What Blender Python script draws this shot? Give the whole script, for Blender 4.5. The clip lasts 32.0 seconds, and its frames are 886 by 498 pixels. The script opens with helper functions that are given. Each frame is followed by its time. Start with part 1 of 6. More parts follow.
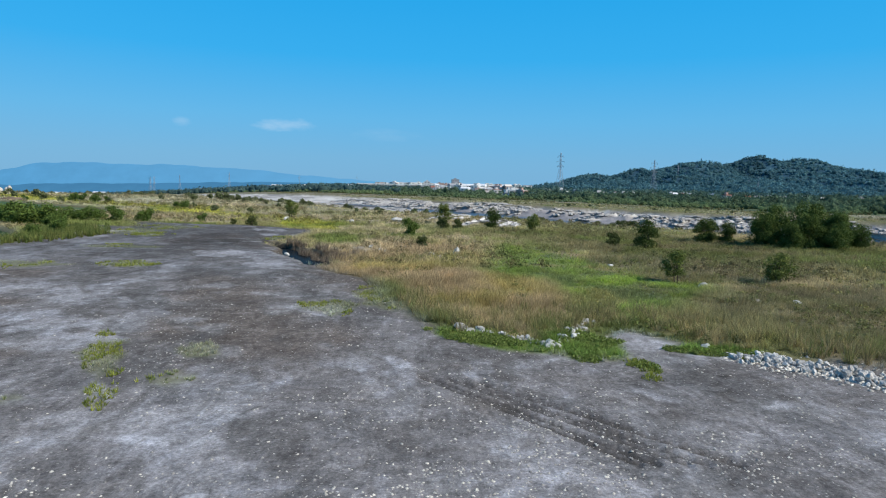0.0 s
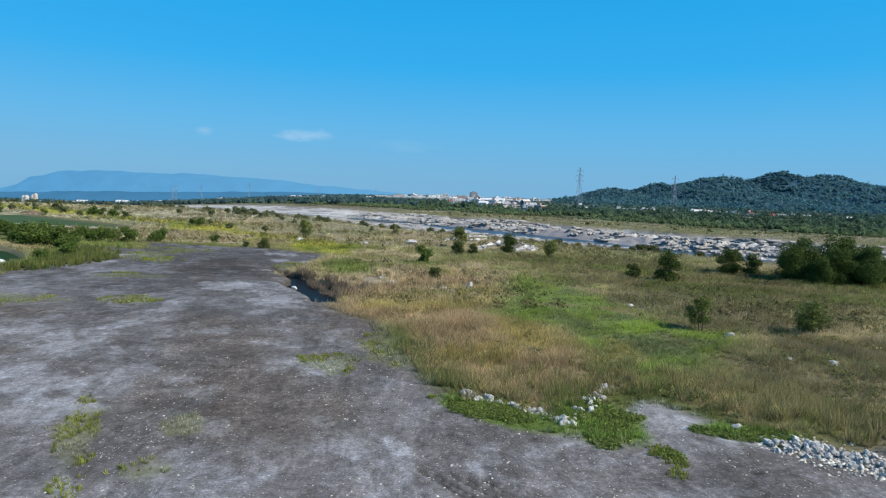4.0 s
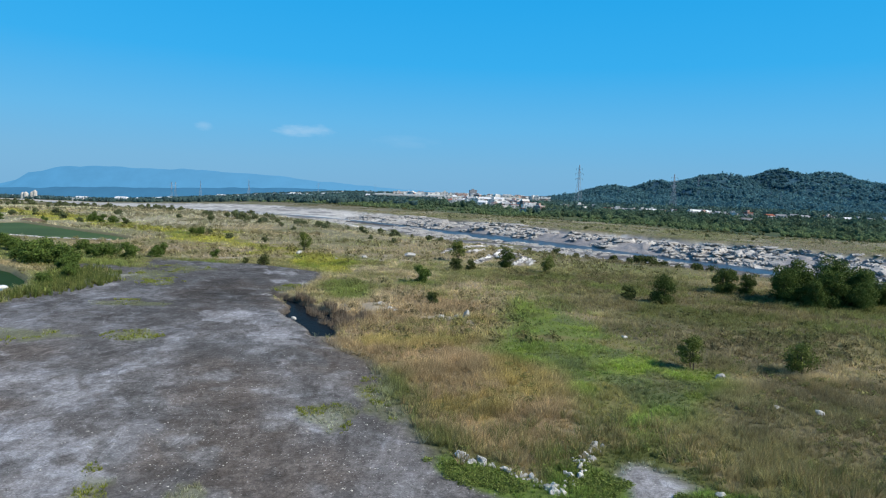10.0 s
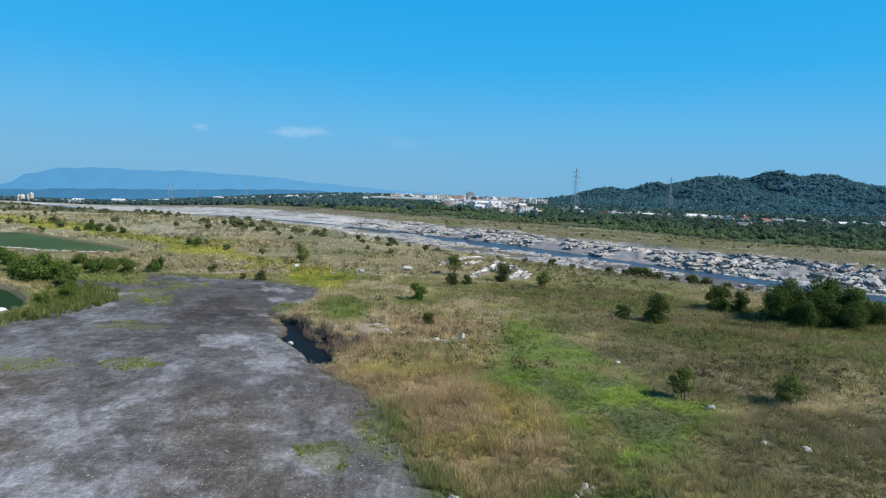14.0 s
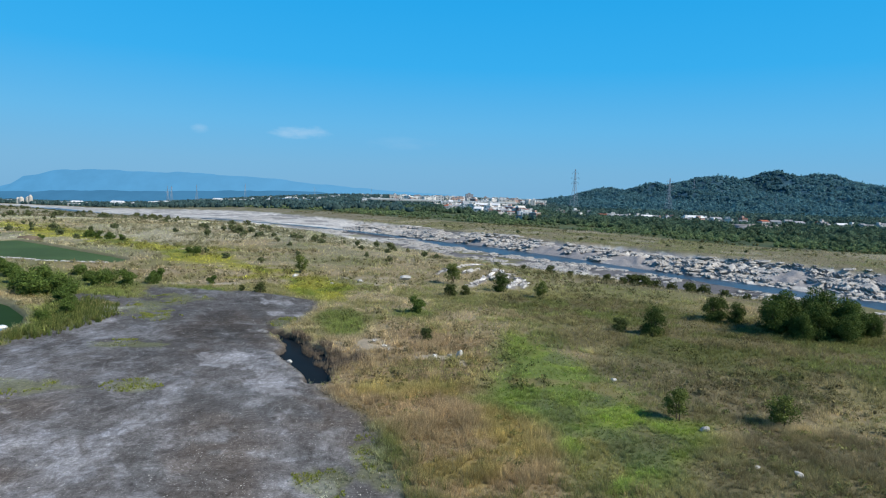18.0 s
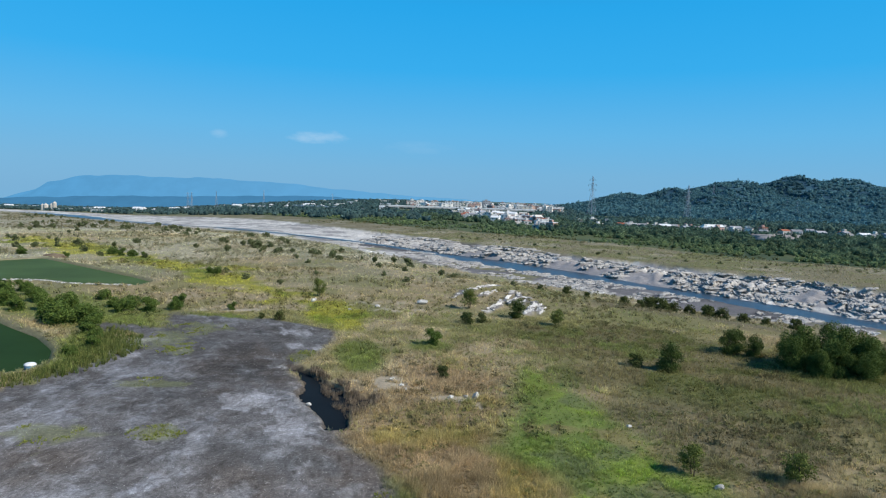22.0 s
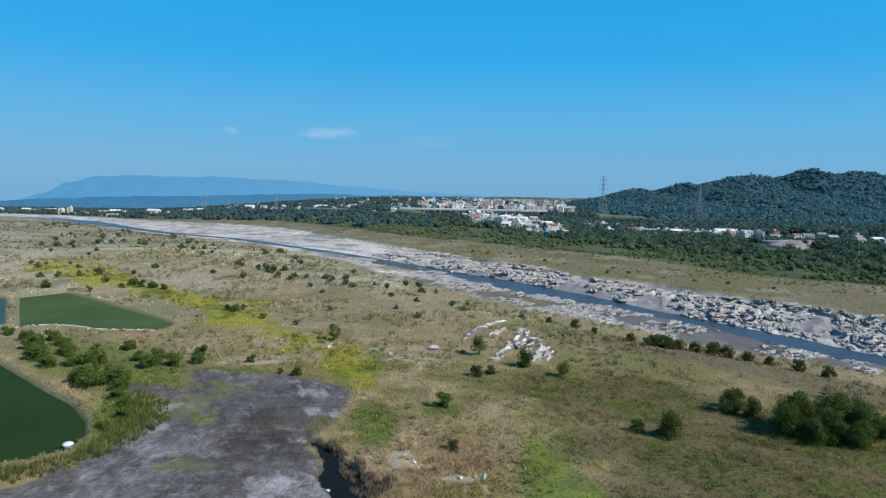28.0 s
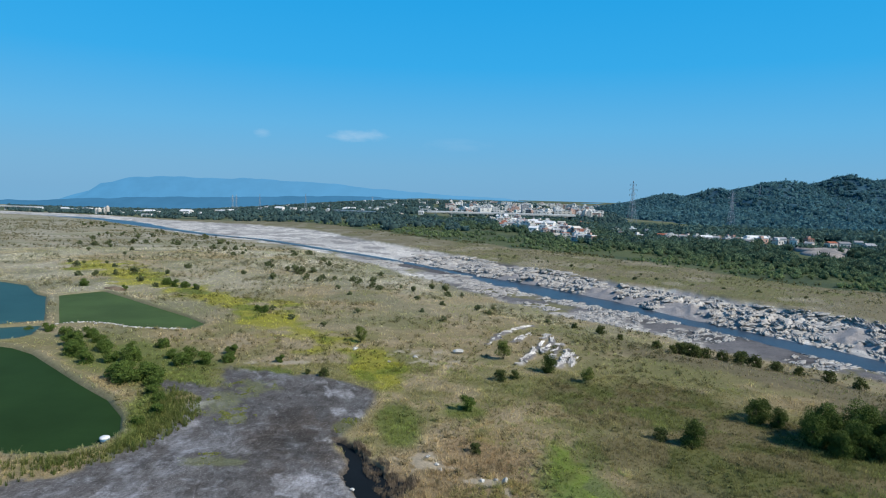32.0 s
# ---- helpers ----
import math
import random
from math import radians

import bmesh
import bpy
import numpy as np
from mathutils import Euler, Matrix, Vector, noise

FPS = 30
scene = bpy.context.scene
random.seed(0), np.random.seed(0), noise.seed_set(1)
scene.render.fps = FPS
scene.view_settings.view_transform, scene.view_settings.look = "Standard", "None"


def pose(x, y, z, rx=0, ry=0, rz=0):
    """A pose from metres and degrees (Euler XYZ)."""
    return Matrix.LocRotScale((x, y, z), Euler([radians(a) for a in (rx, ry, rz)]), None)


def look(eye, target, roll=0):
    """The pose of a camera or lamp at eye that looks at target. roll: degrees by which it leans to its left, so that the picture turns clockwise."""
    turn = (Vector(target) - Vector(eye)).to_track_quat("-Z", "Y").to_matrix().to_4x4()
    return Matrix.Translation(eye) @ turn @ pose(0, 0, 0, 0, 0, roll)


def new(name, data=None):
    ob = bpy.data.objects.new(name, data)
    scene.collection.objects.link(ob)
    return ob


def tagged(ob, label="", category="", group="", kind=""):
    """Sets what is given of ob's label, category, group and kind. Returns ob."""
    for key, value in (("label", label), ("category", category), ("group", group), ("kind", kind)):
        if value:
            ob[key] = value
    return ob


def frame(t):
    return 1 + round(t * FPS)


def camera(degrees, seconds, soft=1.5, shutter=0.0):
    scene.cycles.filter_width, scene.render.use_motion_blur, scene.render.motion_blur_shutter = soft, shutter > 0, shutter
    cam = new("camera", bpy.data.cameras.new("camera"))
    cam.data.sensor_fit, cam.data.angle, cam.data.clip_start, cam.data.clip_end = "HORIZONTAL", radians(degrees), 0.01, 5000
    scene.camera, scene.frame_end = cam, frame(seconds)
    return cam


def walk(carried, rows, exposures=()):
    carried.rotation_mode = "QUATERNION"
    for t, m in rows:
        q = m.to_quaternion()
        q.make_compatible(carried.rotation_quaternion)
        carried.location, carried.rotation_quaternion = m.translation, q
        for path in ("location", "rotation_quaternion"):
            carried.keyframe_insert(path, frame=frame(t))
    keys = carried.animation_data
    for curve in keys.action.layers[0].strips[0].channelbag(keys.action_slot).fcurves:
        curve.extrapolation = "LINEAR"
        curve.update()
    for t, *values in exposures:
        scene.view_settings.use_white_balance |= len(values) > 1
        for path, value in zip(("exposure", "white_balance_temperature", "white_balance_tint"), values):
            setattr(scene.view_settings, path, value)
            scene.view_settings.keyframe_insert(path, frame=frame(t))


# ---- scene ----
cam = camera(70.0, 32.0, soft=1.1)
PATH = [
    (0, (-1.244, -1.103, 8.057), (-1.217, 0.887, 7.858), 1.4),
    (0.5, (-1.118, -0.222, 8.337), (-1.093, 1.769, 8.145), 1.5),
    (1, (-1.002, 0.425, 8.577), (-0.985, 2.416, 8.396), 1.5),
    (1.5, (-0.936, 0.811, 8.851), (-0.952, 2.804, 8.678), 1.6),
    (2, (-0.822, 0.984, 9.212), (-0.866, 2.976, 9.041), 1.9),
    (2.5, (-0.757, 1.187, 9.544), (-0.813, 3.178, 9.368), 2.0),
    (3, (-0.729, 1.443, 9.874), (-0.78, 3.435, 9.7), 2.1),
    (3.5, (-0.745, 1.674, 10.144), (-0.784, 3.667, 9.979), 2.1),
    (5.5, (-0.725, 1.526, 11.215), (-0.748, 3.519, 11.049), 2.0),
    (6, (-0.688, 1.516, 11.533), (-0.71, 3.509, 11.358), 2.0),
    (6.5, (-0.668, 1.445, 12.011), (-0.694, 3.437, 11.836), 1.9),
    (7, (-0.673, 1.382, 12.456), (-0.702, 3.374, 12.284), 1.9),
    (7.5, (-0.66, 1.331, 12.795), (-0.689, 3.323, 12.626), 1.9),
    (8, (-0.635, 1.28, 13.116), (-0.662, 3.273, 12.95), 1.9),
    (8.5, (-0.623, 1.178, 13.438), (-0.648, 3.171, 13.273), 2.1),
    (9, (-0.611, 1.038, 13.755), (-0.635, 3.031, 13.589), 2.2),
    (9.5, (-0.611, 1.034, 14.011), (-0.635, 3.026, 13.838), 2.2),
    (10, (-0.622, 0.981, 14.342), (-0.65, 2.973, 14.163), 2.1),
    (10.5, (-0.626, 1.042, 14.703), (-0.657, 3.034, 14.521), 1.8),
    (11, (-0.638, 1.023, 15.092), (-0.666, 3.014, 14.912), 1.6),
    (11.5, (-0.577, 1.003, 15.437), (-0.603, 2.995, 15.262), 1.5),
    (12, (-0.453, 0.871, 15.741), (-0.478, 2.864, 15.574), 1.6),
    (12.5, (-0.417, 0.784, 16.042), (-0.44, 2.777, 15.881), 1.8),
    (13, (-0.444, 0.691, 16.393), (-0.463, 2.684, 16.229), 2.0),
    (13.5, (-0.526, 0.561, 16.741), (-0.541, 2.554, 16.572), 2.1),
    (14, (-0.495, 0.432, 17.08), (-0.515, 2.425, 16.905), 2.1),
    (14.5, (-0.534, 0.491, 17.391), (-0.566, 2.483, 17.211), 2.0),
    (16.5, (-0.401, 0.349, 18.45), (-0.431, 2.342, 18.285), 1.6),
    (17, (-0.373, 0.319, 18.648), (-0.391, 2.312, 18.483), 1.6),
    (17.5, (-0.32, 0.183, 18.876), (-0.329, 2.176, 18.708), 1.8),
    (18, (-0.337, 0.056, 19.139), (-0.355, 2.048, 18.965), 1.9),
    (18.5, (-0.381, -0.025, 19.438), (-0.406, 1.967, 19.26), 2.0),
    (19, (-0.387, 0.018, 19.693), (-0.423, 2.01, 19.518), 1.8),
    (19.5, (-0.442, 0.353, 19.905), (-0.493, 2.345, 19.734), 1.5),
    (20, (-0.471, 0.423, 20.236), (-0.528, 2.416, 20.071), 1.4),
    (20.5, (-0.523, 0.311, 20.96), (-0.579, 2.304, 20.8), 1.3),
    (21, (-0.487, 0.038, 21.84), (-0.543, 2.031, 21.685), 1.5),
    (21.5, (-0.452, -0.233, 22.803), (-0.513, 1.761, 22.65), 1.7),
    (22, (-0.418, -0.595, 23.844), (-0.49, 1.397, 23.681), 1.8),
    (22.5, (-0.705, -0.864, 24.913), (-0.788, 1.127, 24.74), 1.7),
    (23, (-0.757, -1.052, 26.237), (-0.841, 0.937, 26.053), 1.5),
    (23.5, (-0.572, -1.291, 27.478), (-0.655, 0.7, 27.301), 1.1),
    (24, (-0.279, -1.678, 28.755), (-0.369, 0.313, 28.585), 0.9),
    (24.5, (-0.143, -2.16, 30.064), (-0.244, -0.169, 29.901), 0.9),
    (25, (-0.107, -2.868, 31.415), (-0.222, -0.878, 31.257), 1.0),
    (25.5, (-0.024, -3.52, 32.736), (-0.152, -1.53, 32.58), 1.4),
    (27.5, (-0.172, -4.537, 36.184), (-0.293, -2.549, 35.998), 1.3),
    (28, (-0.069, -4.256, 36.515), (-0.178, -2.267, 36.332), 1.0),
    (28.5, (0.17, -3.711, 36.621), (0.078, -1.721, 36.446), 0.8),
    (29, (0.295, -3.572, 36.858), (0.204, -1.581, 36.691), 0.8),
    (29.5, (0.393, -3.607, 36.933), (0.3, -1.616, 36.772), 1.0),
    (30, (0.418, -3.802, 37.003), (0.319, -1.811, 36.844), 1.3),
    (30.5, (0.209, -5.411, 37.358), (0.043, -3.425, 37.19), 1.7),
    (31, (0.295, -5.74, 37.392), (0.09, -3.758, 37.215), 1.8),
    (31.5, (0.399, -5.684, 37.237), (0.192, -3.702, 37.062), 1.8),
    (32, (0.316, -5.679, 37.008), (0.121, -3.696, 36.833), 1.5),
]
walk(cam, [(t, look(eye, target, roll)) for t, eye, target, roll in PATH], [(0, 0.0), (20, 0.0), (28, -0.07), (32, -0.07)])

# ---- world, sun, exposure ----
scene.view_settings.exposure = 0.0
SUN_ELEV, SUN_AZ = radians(40), radians(116)      # azimuth clockwise from +y
world = bpy.data.worlds.new("sky")
scene.world = world
world.use_nodes = True
wn, wl = world.node_tree.nodes, world.node_tree.links
wn.clear()


def wnode(kind, **kw):
    n = wn.new(kind)
    for k, v in kw.items():
        n.inputs[k].default_value = v
    return n


w_out = wn.new("ShaderNodeOutputWorld")
w_bg = wn.new("ShaderNodeBackground")
w_sky = wn.new("ShaderNodeTexSky")
w_sky.sky_type = "NISHITA"
w_sky.sun_disc = False
w_sky.sun_elevation = SUN_ELEV
w_sky.sun_rotation = SUN_AZ
w_sky.air_density, w_sky.dust_density, w_sky.ozone_density = 1.0, 0.6, 3.0
w_geo = wn.new("ShaderNodeTexCoord")
w_sep = wn.new("ShaderNodeSeparateXYZ")
wl.new(w_geo.outputs["Generated"], w_sep.inputs[0])
# deep tropical blue overhead, paler haze low down
w_ramp = wn.new("ShaderNodeValToRGB")
els = w_ramp.color_ramp.elements
els[0].position, els[0].color = 0.0, (0.165, 0.400, 0.640, 1)
els[1].position, els[1].color = 1.0, (0.020, 0.085, 0.240, 1)
for pos, col in ((0.04, (0.152, 0.410, 0.665, 1)), (0.10, (0.104, 0.424, 0.745, 1)), (0.19, (0.026, 0.384, 0.795, 1)), (0.28, (0.012, 0.352, 0.775, 1)),
                 (0.40, (0.018, 0.220, 0.520, 1))):
    e = els.new(pos)
    e.color = col
wl.new(w_sep.outputs[2], w_ramp.inputs[0])
w_dim = wn.new("ShaderNodeMix")
w_dim.data_type, w_dim.blend_type = "RGBA", "MULTIPLY"
w_dim.inputs["Factor"].default_value = 1.0
wl.new(w_sky.outputs[0], w_dim.inputs["A"])
w_dim.inputs["B"].default_value = (0.10, 0.10, 0.10, 1)
w_mul = wn.new("ShaderNodeMix")
w_mul.data_type = "RGBA"
w_mul.inputs["Factor"].default_value = 0.94
wl.new(w_dim.outputs["Result"], w_mul.inputs["A"])
wl.new(w_ramp.outputs[0], w_mul.inputs["B"])


def wmath(op, a, b=None):
    n = wn.new("ShaderNodeMath")
    n.operation = op
    for i, v in enumerate((a, b)):
        if v is None:
            continue
        if isinstance(v, (int, float)):
            n.inputs[i].default_value = v
        else:
            wl.new(v, n.inputs[i])
    return n.outputs[0]


# two thin cloud wisps low over the far hills: (x/y, z/y, half width, half height, strength)
w_u = wmath("DIVIDE", w_sep.outputs[0], wmath("MAXIMUM", w_sep.outputs[1], 0.05))
w_v = wmath("DIVIDE", w_sep.outputs[2], wmath("MAXIMUM", w_sep.outputs[1], 0.05))
w_noise = wnode("ShaderNodeTexNoise", Scale=30.0, Detail=7.0, Roughness=0.66)
w_map = wn.new("ShaderNodeMapping")
w_map.inputs["Scale"].default_value = (1.0, 1.0, 3.0)
wl.new(w_geo.outputs["Generated"], w_map.inputs[0])
wl.new(w_map.outputs[0], w_noise.inputs["Vector"])
w_total = None
for cu, cv, hu, hv, amount in ((-0.240, 0.088, 0.058, 0.012, 0.62), (-0.398, 0.089, 0.018, 0.009, 0.42), (-0.08, 0.076, 0.06, 0.012, 0.14)):
    du = wmath("DIVIDE", wmath("SUBTRACT", w_u, cu), hu)
    dv = wmath("DIVIDE", wmath("SUBTRACT", w_v, cv), hv)
    fall = wmath("SUBTRACT", 1.0, wmath("ADD", wmath("MULTIPLY", du, du), wmath("MULTIPLY", dv, dv)))
    fall = wmath("MAXIMUM", wmath("ADD", fall, wmath("MULTIPLY", wmath("SUBTRACT", w_noise.outputs[0], 0.56), 2.6)), 0.0)
    fall = wmath("MULTIPLY", wmath("MINIMUM", fall, 1.0), amount * 0.55)
    w_total = fall if w_total is None else wmath("ADD", w_total, fall)
w_front = wmath("GREATER_THAN", w_sep.outputs[1], 0.1)
w_total = wmath("MULTIPLY", w_total, w_front)
w_cloud = wn.new("ShaderNodeMix")
w_cloud.data_type = "RGBA"
wl.new(w_total, w_cloud.inputs["Factor"])
wl.new(w_mul.outputs["Result"], w_cloud.inputs["A"])
w_cloud.inputs["B"].default_value = (0.50, 0.66, 0.82, 1)
wl.new(w_cloud.outputs["Result"], w_bg.inputs[0])
w_bg.inputs[1].default_value = 1.1
wl.new(w_bg.outputs[0], w_out.inputs[0])

sun_data = bpy.data.lights.new("sun", "SUN")
sun_data.energy, sun_data.angle, sun_data.color = 5.0, radians(0.6), (1.0, 0.93, 0.83)
sun = new("sun", sun_data)
sun_dir = Vector((math.cos(SUN_ELEV) * math.sin(SUN_AZ), math.cos(SUN_ELEV) * math.cos(SUN_AZ), math.sin(SUN_ELEV)))
sun.matrix_world = look(sun_dir * 500, (0, 0, 0))

# ---- small numeric tools ----
rng = np.random.default_rng(7)


def smooth(a, b, v):
    k = np.clip((np.asarray(v, float) - a) / (b - a), 0, 1)
    return k * k * (3 - 2 * k)


def value_noise(x, y, seed=0):
    xi, yi = np.floor(x).astype(np.int64), np.floor(y).astype(np.int64)
    fx, fy = x - xi, y - yi
    fx, fy = fx * fx * (3 - 2 * fx), fy * fy * (3 - 2 * fy)

    def h(a, b):
        n = (a * 374761393 + b * 668265263 + seed * 974634777) & 0xFFFFFFFF
        n = ((n ^ (n >> 13)) * 1274126177) & 0xFFFFFFFF
        return ((n ^ (n >> 16)) & 0xFFFF) / 65535.0
    return (h(xi, yi) * (1 - fx) + h(xi + 1, yi) * fx) * (1 - fy) + (h(xi, yi + 1) * (1 - fx) + h(xi + 1, yi + 1) * fx) * fy


def fbm(x, y, size, seed=0, octaves=4):
    x, y = np.asarray(x, float) / size, np.asarray(y, float) / size
    total, amp, norm = 0.0, 1.0, 0.0
    for i in range(octaves):
        total = total + amp * value_noise(x * 2 ** i + 17.3 * i, y * 2 ** i - 9.1 * i, seed + i)
        norm += amp
        amp *= 0.5
    return total / norm


def inside(poly, x, y):
    """Signed distance in metres to a polygon's edge, positive inside."""
    x, y = np.asarray(x, float), np.asarray(y, float)
    best, odd = np.full(x.shape, 1e9), np.zeros(x.shape, bool)
    n = len(poly)
    for i in range(n):
        (ax, ay), (bx, by) = poly[i], poly[(i + 1) % n]
        dx, dy = bx - ax, by - ay
        k = np.clip(((x - ax) * dx + (y - ay) * dy) / (dx * dx + dy * dy), 0, 1)
        best = np.minimum(best, np.hypot(x - ax - k * dx, y - ay - k * dy))
        if dy:
            odd ^= ((ay > y) != (by > y)) & (x < (y - ay) / dy * dx + ax)
    return np.where(odd, best, -best)


def near_line(line, x, y):
    """Distance in metres to an open line of points."""
    best = np.full(np.shape(x), 1e9)
    for (ax, ay), (bx, by) in zip(line, line[1:]):
        dx, dy = bx - ax, by - ay
        k = np.clip(((x - ax) * dx + (y - ay) * dy) / (dx * dx + dy * dy), 0, 1)
        best = np.minimum(best, np.hypot(x - ax - k * dx, y - ay - k * dy))
    return best


def oval(x, y, cx, cy, rx, ry, turn=0.0):
    """1 at the middle of an oval, 0 at its edge, negative outside."""
    c, s = math.cos(radians(turn)), math.sin(radians(turn))
    dx, dy = x - cx, y - cy
    return 1 - np.hypot((dx * c + dy * s) / rx, (-dx * s + dy * c) / ry)


# ---- the plan ----
PAD = [(70, -70), (50, 0), (32, 17), (20.0, 26.4), (16.2, 30.0), (12.6, 30.4), (10.6, 35), (8.6, 34.5), (7.4, 28.5), (4, 29.3), (1.9, 31.2),
       (-0.6, 33.4), (-2.6, 37), (-4.4, 42.5), (-5.3, 48.5), (-7.8, 53.5), (-11.4, 57.5), (-15, 64), (-19.6, 72.3), (-23.8, 82.5),
       (-22.5, 90), (-21.5, 99), (-23, 108), (-31, 113), (-38.7, 116.5), (-45, 115), (-51, 117.3), (-57, 116.5), (-55, 110), (-50, 105), (-56, 104.5), (-62.5, 106.5), (-58.5, 101),
       (-52.5, 97), (-48.5, 89), (-49, 83), (-49.8, 78), (-53, 71), (-57, 67), (-63, 61), (-80, 48), (-100, 10), (-90, -70)]
POND_NEAR = [(-109.2, 124), (-101.2, 120), (-89.2, 111), (-77.2, 102), (-67.2, 95), (-60.2, 88), (-56.3, 81.5), (-56.3, 77), (-59.2, 73.6), (-66.2, 71.5), (-92.2, 82), (-132.2, 112), (-125.2, 127)]
POND_FAR = [(-147, 189), (-139, 201), (-123, 189.5), (-106, 177), (-90, 165.5), (-80, 157), (-80.5, 149.5), (-88, 149), (-96, 148.8), (-104, 152), (-110, 152), (-116.5, 148.5)]
POND_SIDE = [(-188, 212), (-172, 206), (-156, 190), (-149.5, 186.5), (-122.5, 151), (-146, 135), (-211, 185)]
POND_LOW = [(-119.5, 146.5), (-114, 135), (-115, 131), (-133, 119), (-158, 130), (-144, 133)]
DITCH_POOL = [(-24.2, 84.0), (-21.6, 80.2), (-19.9, 76.4), (-20.2, 73.4), (-18.0, 69.6), (-15.2, 65.2), (-13.8, 61.9), (-12.4, 62.6), (-12.6, 66.5), (-11.4, 69.5), (-10.6, 72.6),
              (-14.6, 73.6), (-15.6, 76.6), (-18.4, 79.2), (-20.8, 82.4), (-22.8, 84.6)]
LEDGES = [([(-3.4, 148.6), (0.4, 161.5), (8.6, 175.0)], 1.1), ([(3.4, 152.7), (7.4, 163.4)], 0.9), ([(4.6, 132.6), (8.2, 144.5), (12.4, 163.5)], 1.1), ([(10.0, 143.5), (13.6, 157.5)], 1.2),
          ([(11.4, 137.0), (15.0, 152.5)], 1.1), ([(13.0, 132.4), (16.4, 147.5)], 1.3), ([(15.6, 133.5), (17.2, 143.0)], 0.9)]
MEADOW = [(8.5, 88), (11, 85), (15, 73.5), (19.5, 62), (23, 56), (19, 46), (15, 40.5), (12, 37), (8.5, 38.5), (10.5, 47), (8.5, 54.5), (3.7, 58.5), (5.5, 66), (7.5, 77)]
REEDS = [(-13, 75), (-3, 91), (6, 84), (4, 70), (3.0, 58), (8.5, 50), (7.5, 40), (6, 36), (-0.5, 35), (-3.6, 43), (-9, 56), (-13.0, 63)]
NEAR_Y = [60, 100, 150, 172, 200, 214, 246, 307, 375, 455, 543, 624, 795, 1084, 1219, 1330, 1450, 1600]
NEAR_X = [192, 146, 92, 66, 38, 20, -3, -52, -102, -158, -235, -319, -476, -736, -926, -1200, -1700, -2600]
FAR_Y = [60, 150, 206, 232, 260, 282, 333, 390, 503, 652, 839, 1029, 1243, 1400, 1500, 1600, 1750]
FAR_X = [260, 170, 125, 98, 76, 49, 8, -38, -117, -201, -346, -524, -743, -930, -1130, -1500, -2500]
WATER_Y = [60, 100, 166, 187, 215, 254, 312, 345, 420, 543, 624, 795, 960, 1084, 1219, 1330, 1450, 1600]
WATER_X = [205, 158, 100, 85, 63, 29, -20, -50, -118, -216, -300, -452, -600, -712, -890, -1140, -1640, -2500]
WOOD_Y = [150, 275, 291, 316, 346, 377, 417, 469, 522, 626, 839, 1029, 1243, 1430, 1600, 1760, 2200]     # near edge of the woods beyond the river
WOOD_X = [330, 165, 131, 114, 94, 72, 38, -18, -73, -140, -275, -470, -700, -960, -1420, -2350, -3400]
RIDGE_X = [120, 190, 255, 293, 344, 403, 454, 497, 530, 572, 624, 657, 724, 785, 822, 872, 913, 956, 990, 1036, 1070, 1105, 1165, 1240, 1400, 1900, 2600]
RIDGE_Z = [-16, -12, 1, 13, 20, 38, 50, 38, 50, 67, 60, 73, 89, 89, 78, 97, 111, 98, 94, 106, 104, 91, 82, 70, 66, 58, 30]


def river_u(x, y):
    """0 on the river bed's near edge, 1 on its far edge."""
    wob = (fbm(x, y, 22, 40) - 0.5) * 11 + (fbm(x, y, 5, 42) - 0.5) * 5
    xn, xf = np.interp(y, NEAR_Y, NEAR_X), np.interp(y, FAR_Y, FAR_X)
    return (x + wob - xn) / (xf - xn)


def water_half(y):
    return np.interp(y, [60, 170, 200, 222, 250, 285, 302, 340, 520, 800, 950, 1100, 1400], [6.5, 5.5, 4.4, 4.2, 8.5, 8.5, 4.0, 2.6, 3.6, 8, 20, 20, 50])


def channel(x, y):
    wob = (fbm(x, y, 14, 41) - 0.5) * 5
    return 1 - np.abs(x + wob - np.interp(y, WATER_Y, WATER_X)) / water_half(y)


def ledges(x, y):
    """Bare rock ledges in the grass: 1 on the rock, 0 off it."""
    x, y = np.asarray(x, float), np.asarray(y, float)
    wob = (fbm(x, y, 2.2, 31, 3) - 0.5) * 2.4
    best = np.zeros(np.shape(x))
    for line, half in LEDGES:
        best = np.maximum(best, smooth(half, half * 0.45, near_line(line, x, y) + wob))
    return best


def sink(x, y):
    """The plain falls gently away up the valley on the far left."""
    return -0.03 * np.maximum(0, y - 250) * smooth(0.1, 0.6, -x / np.maximum(y, 1)) * smooth(200, 500, y)


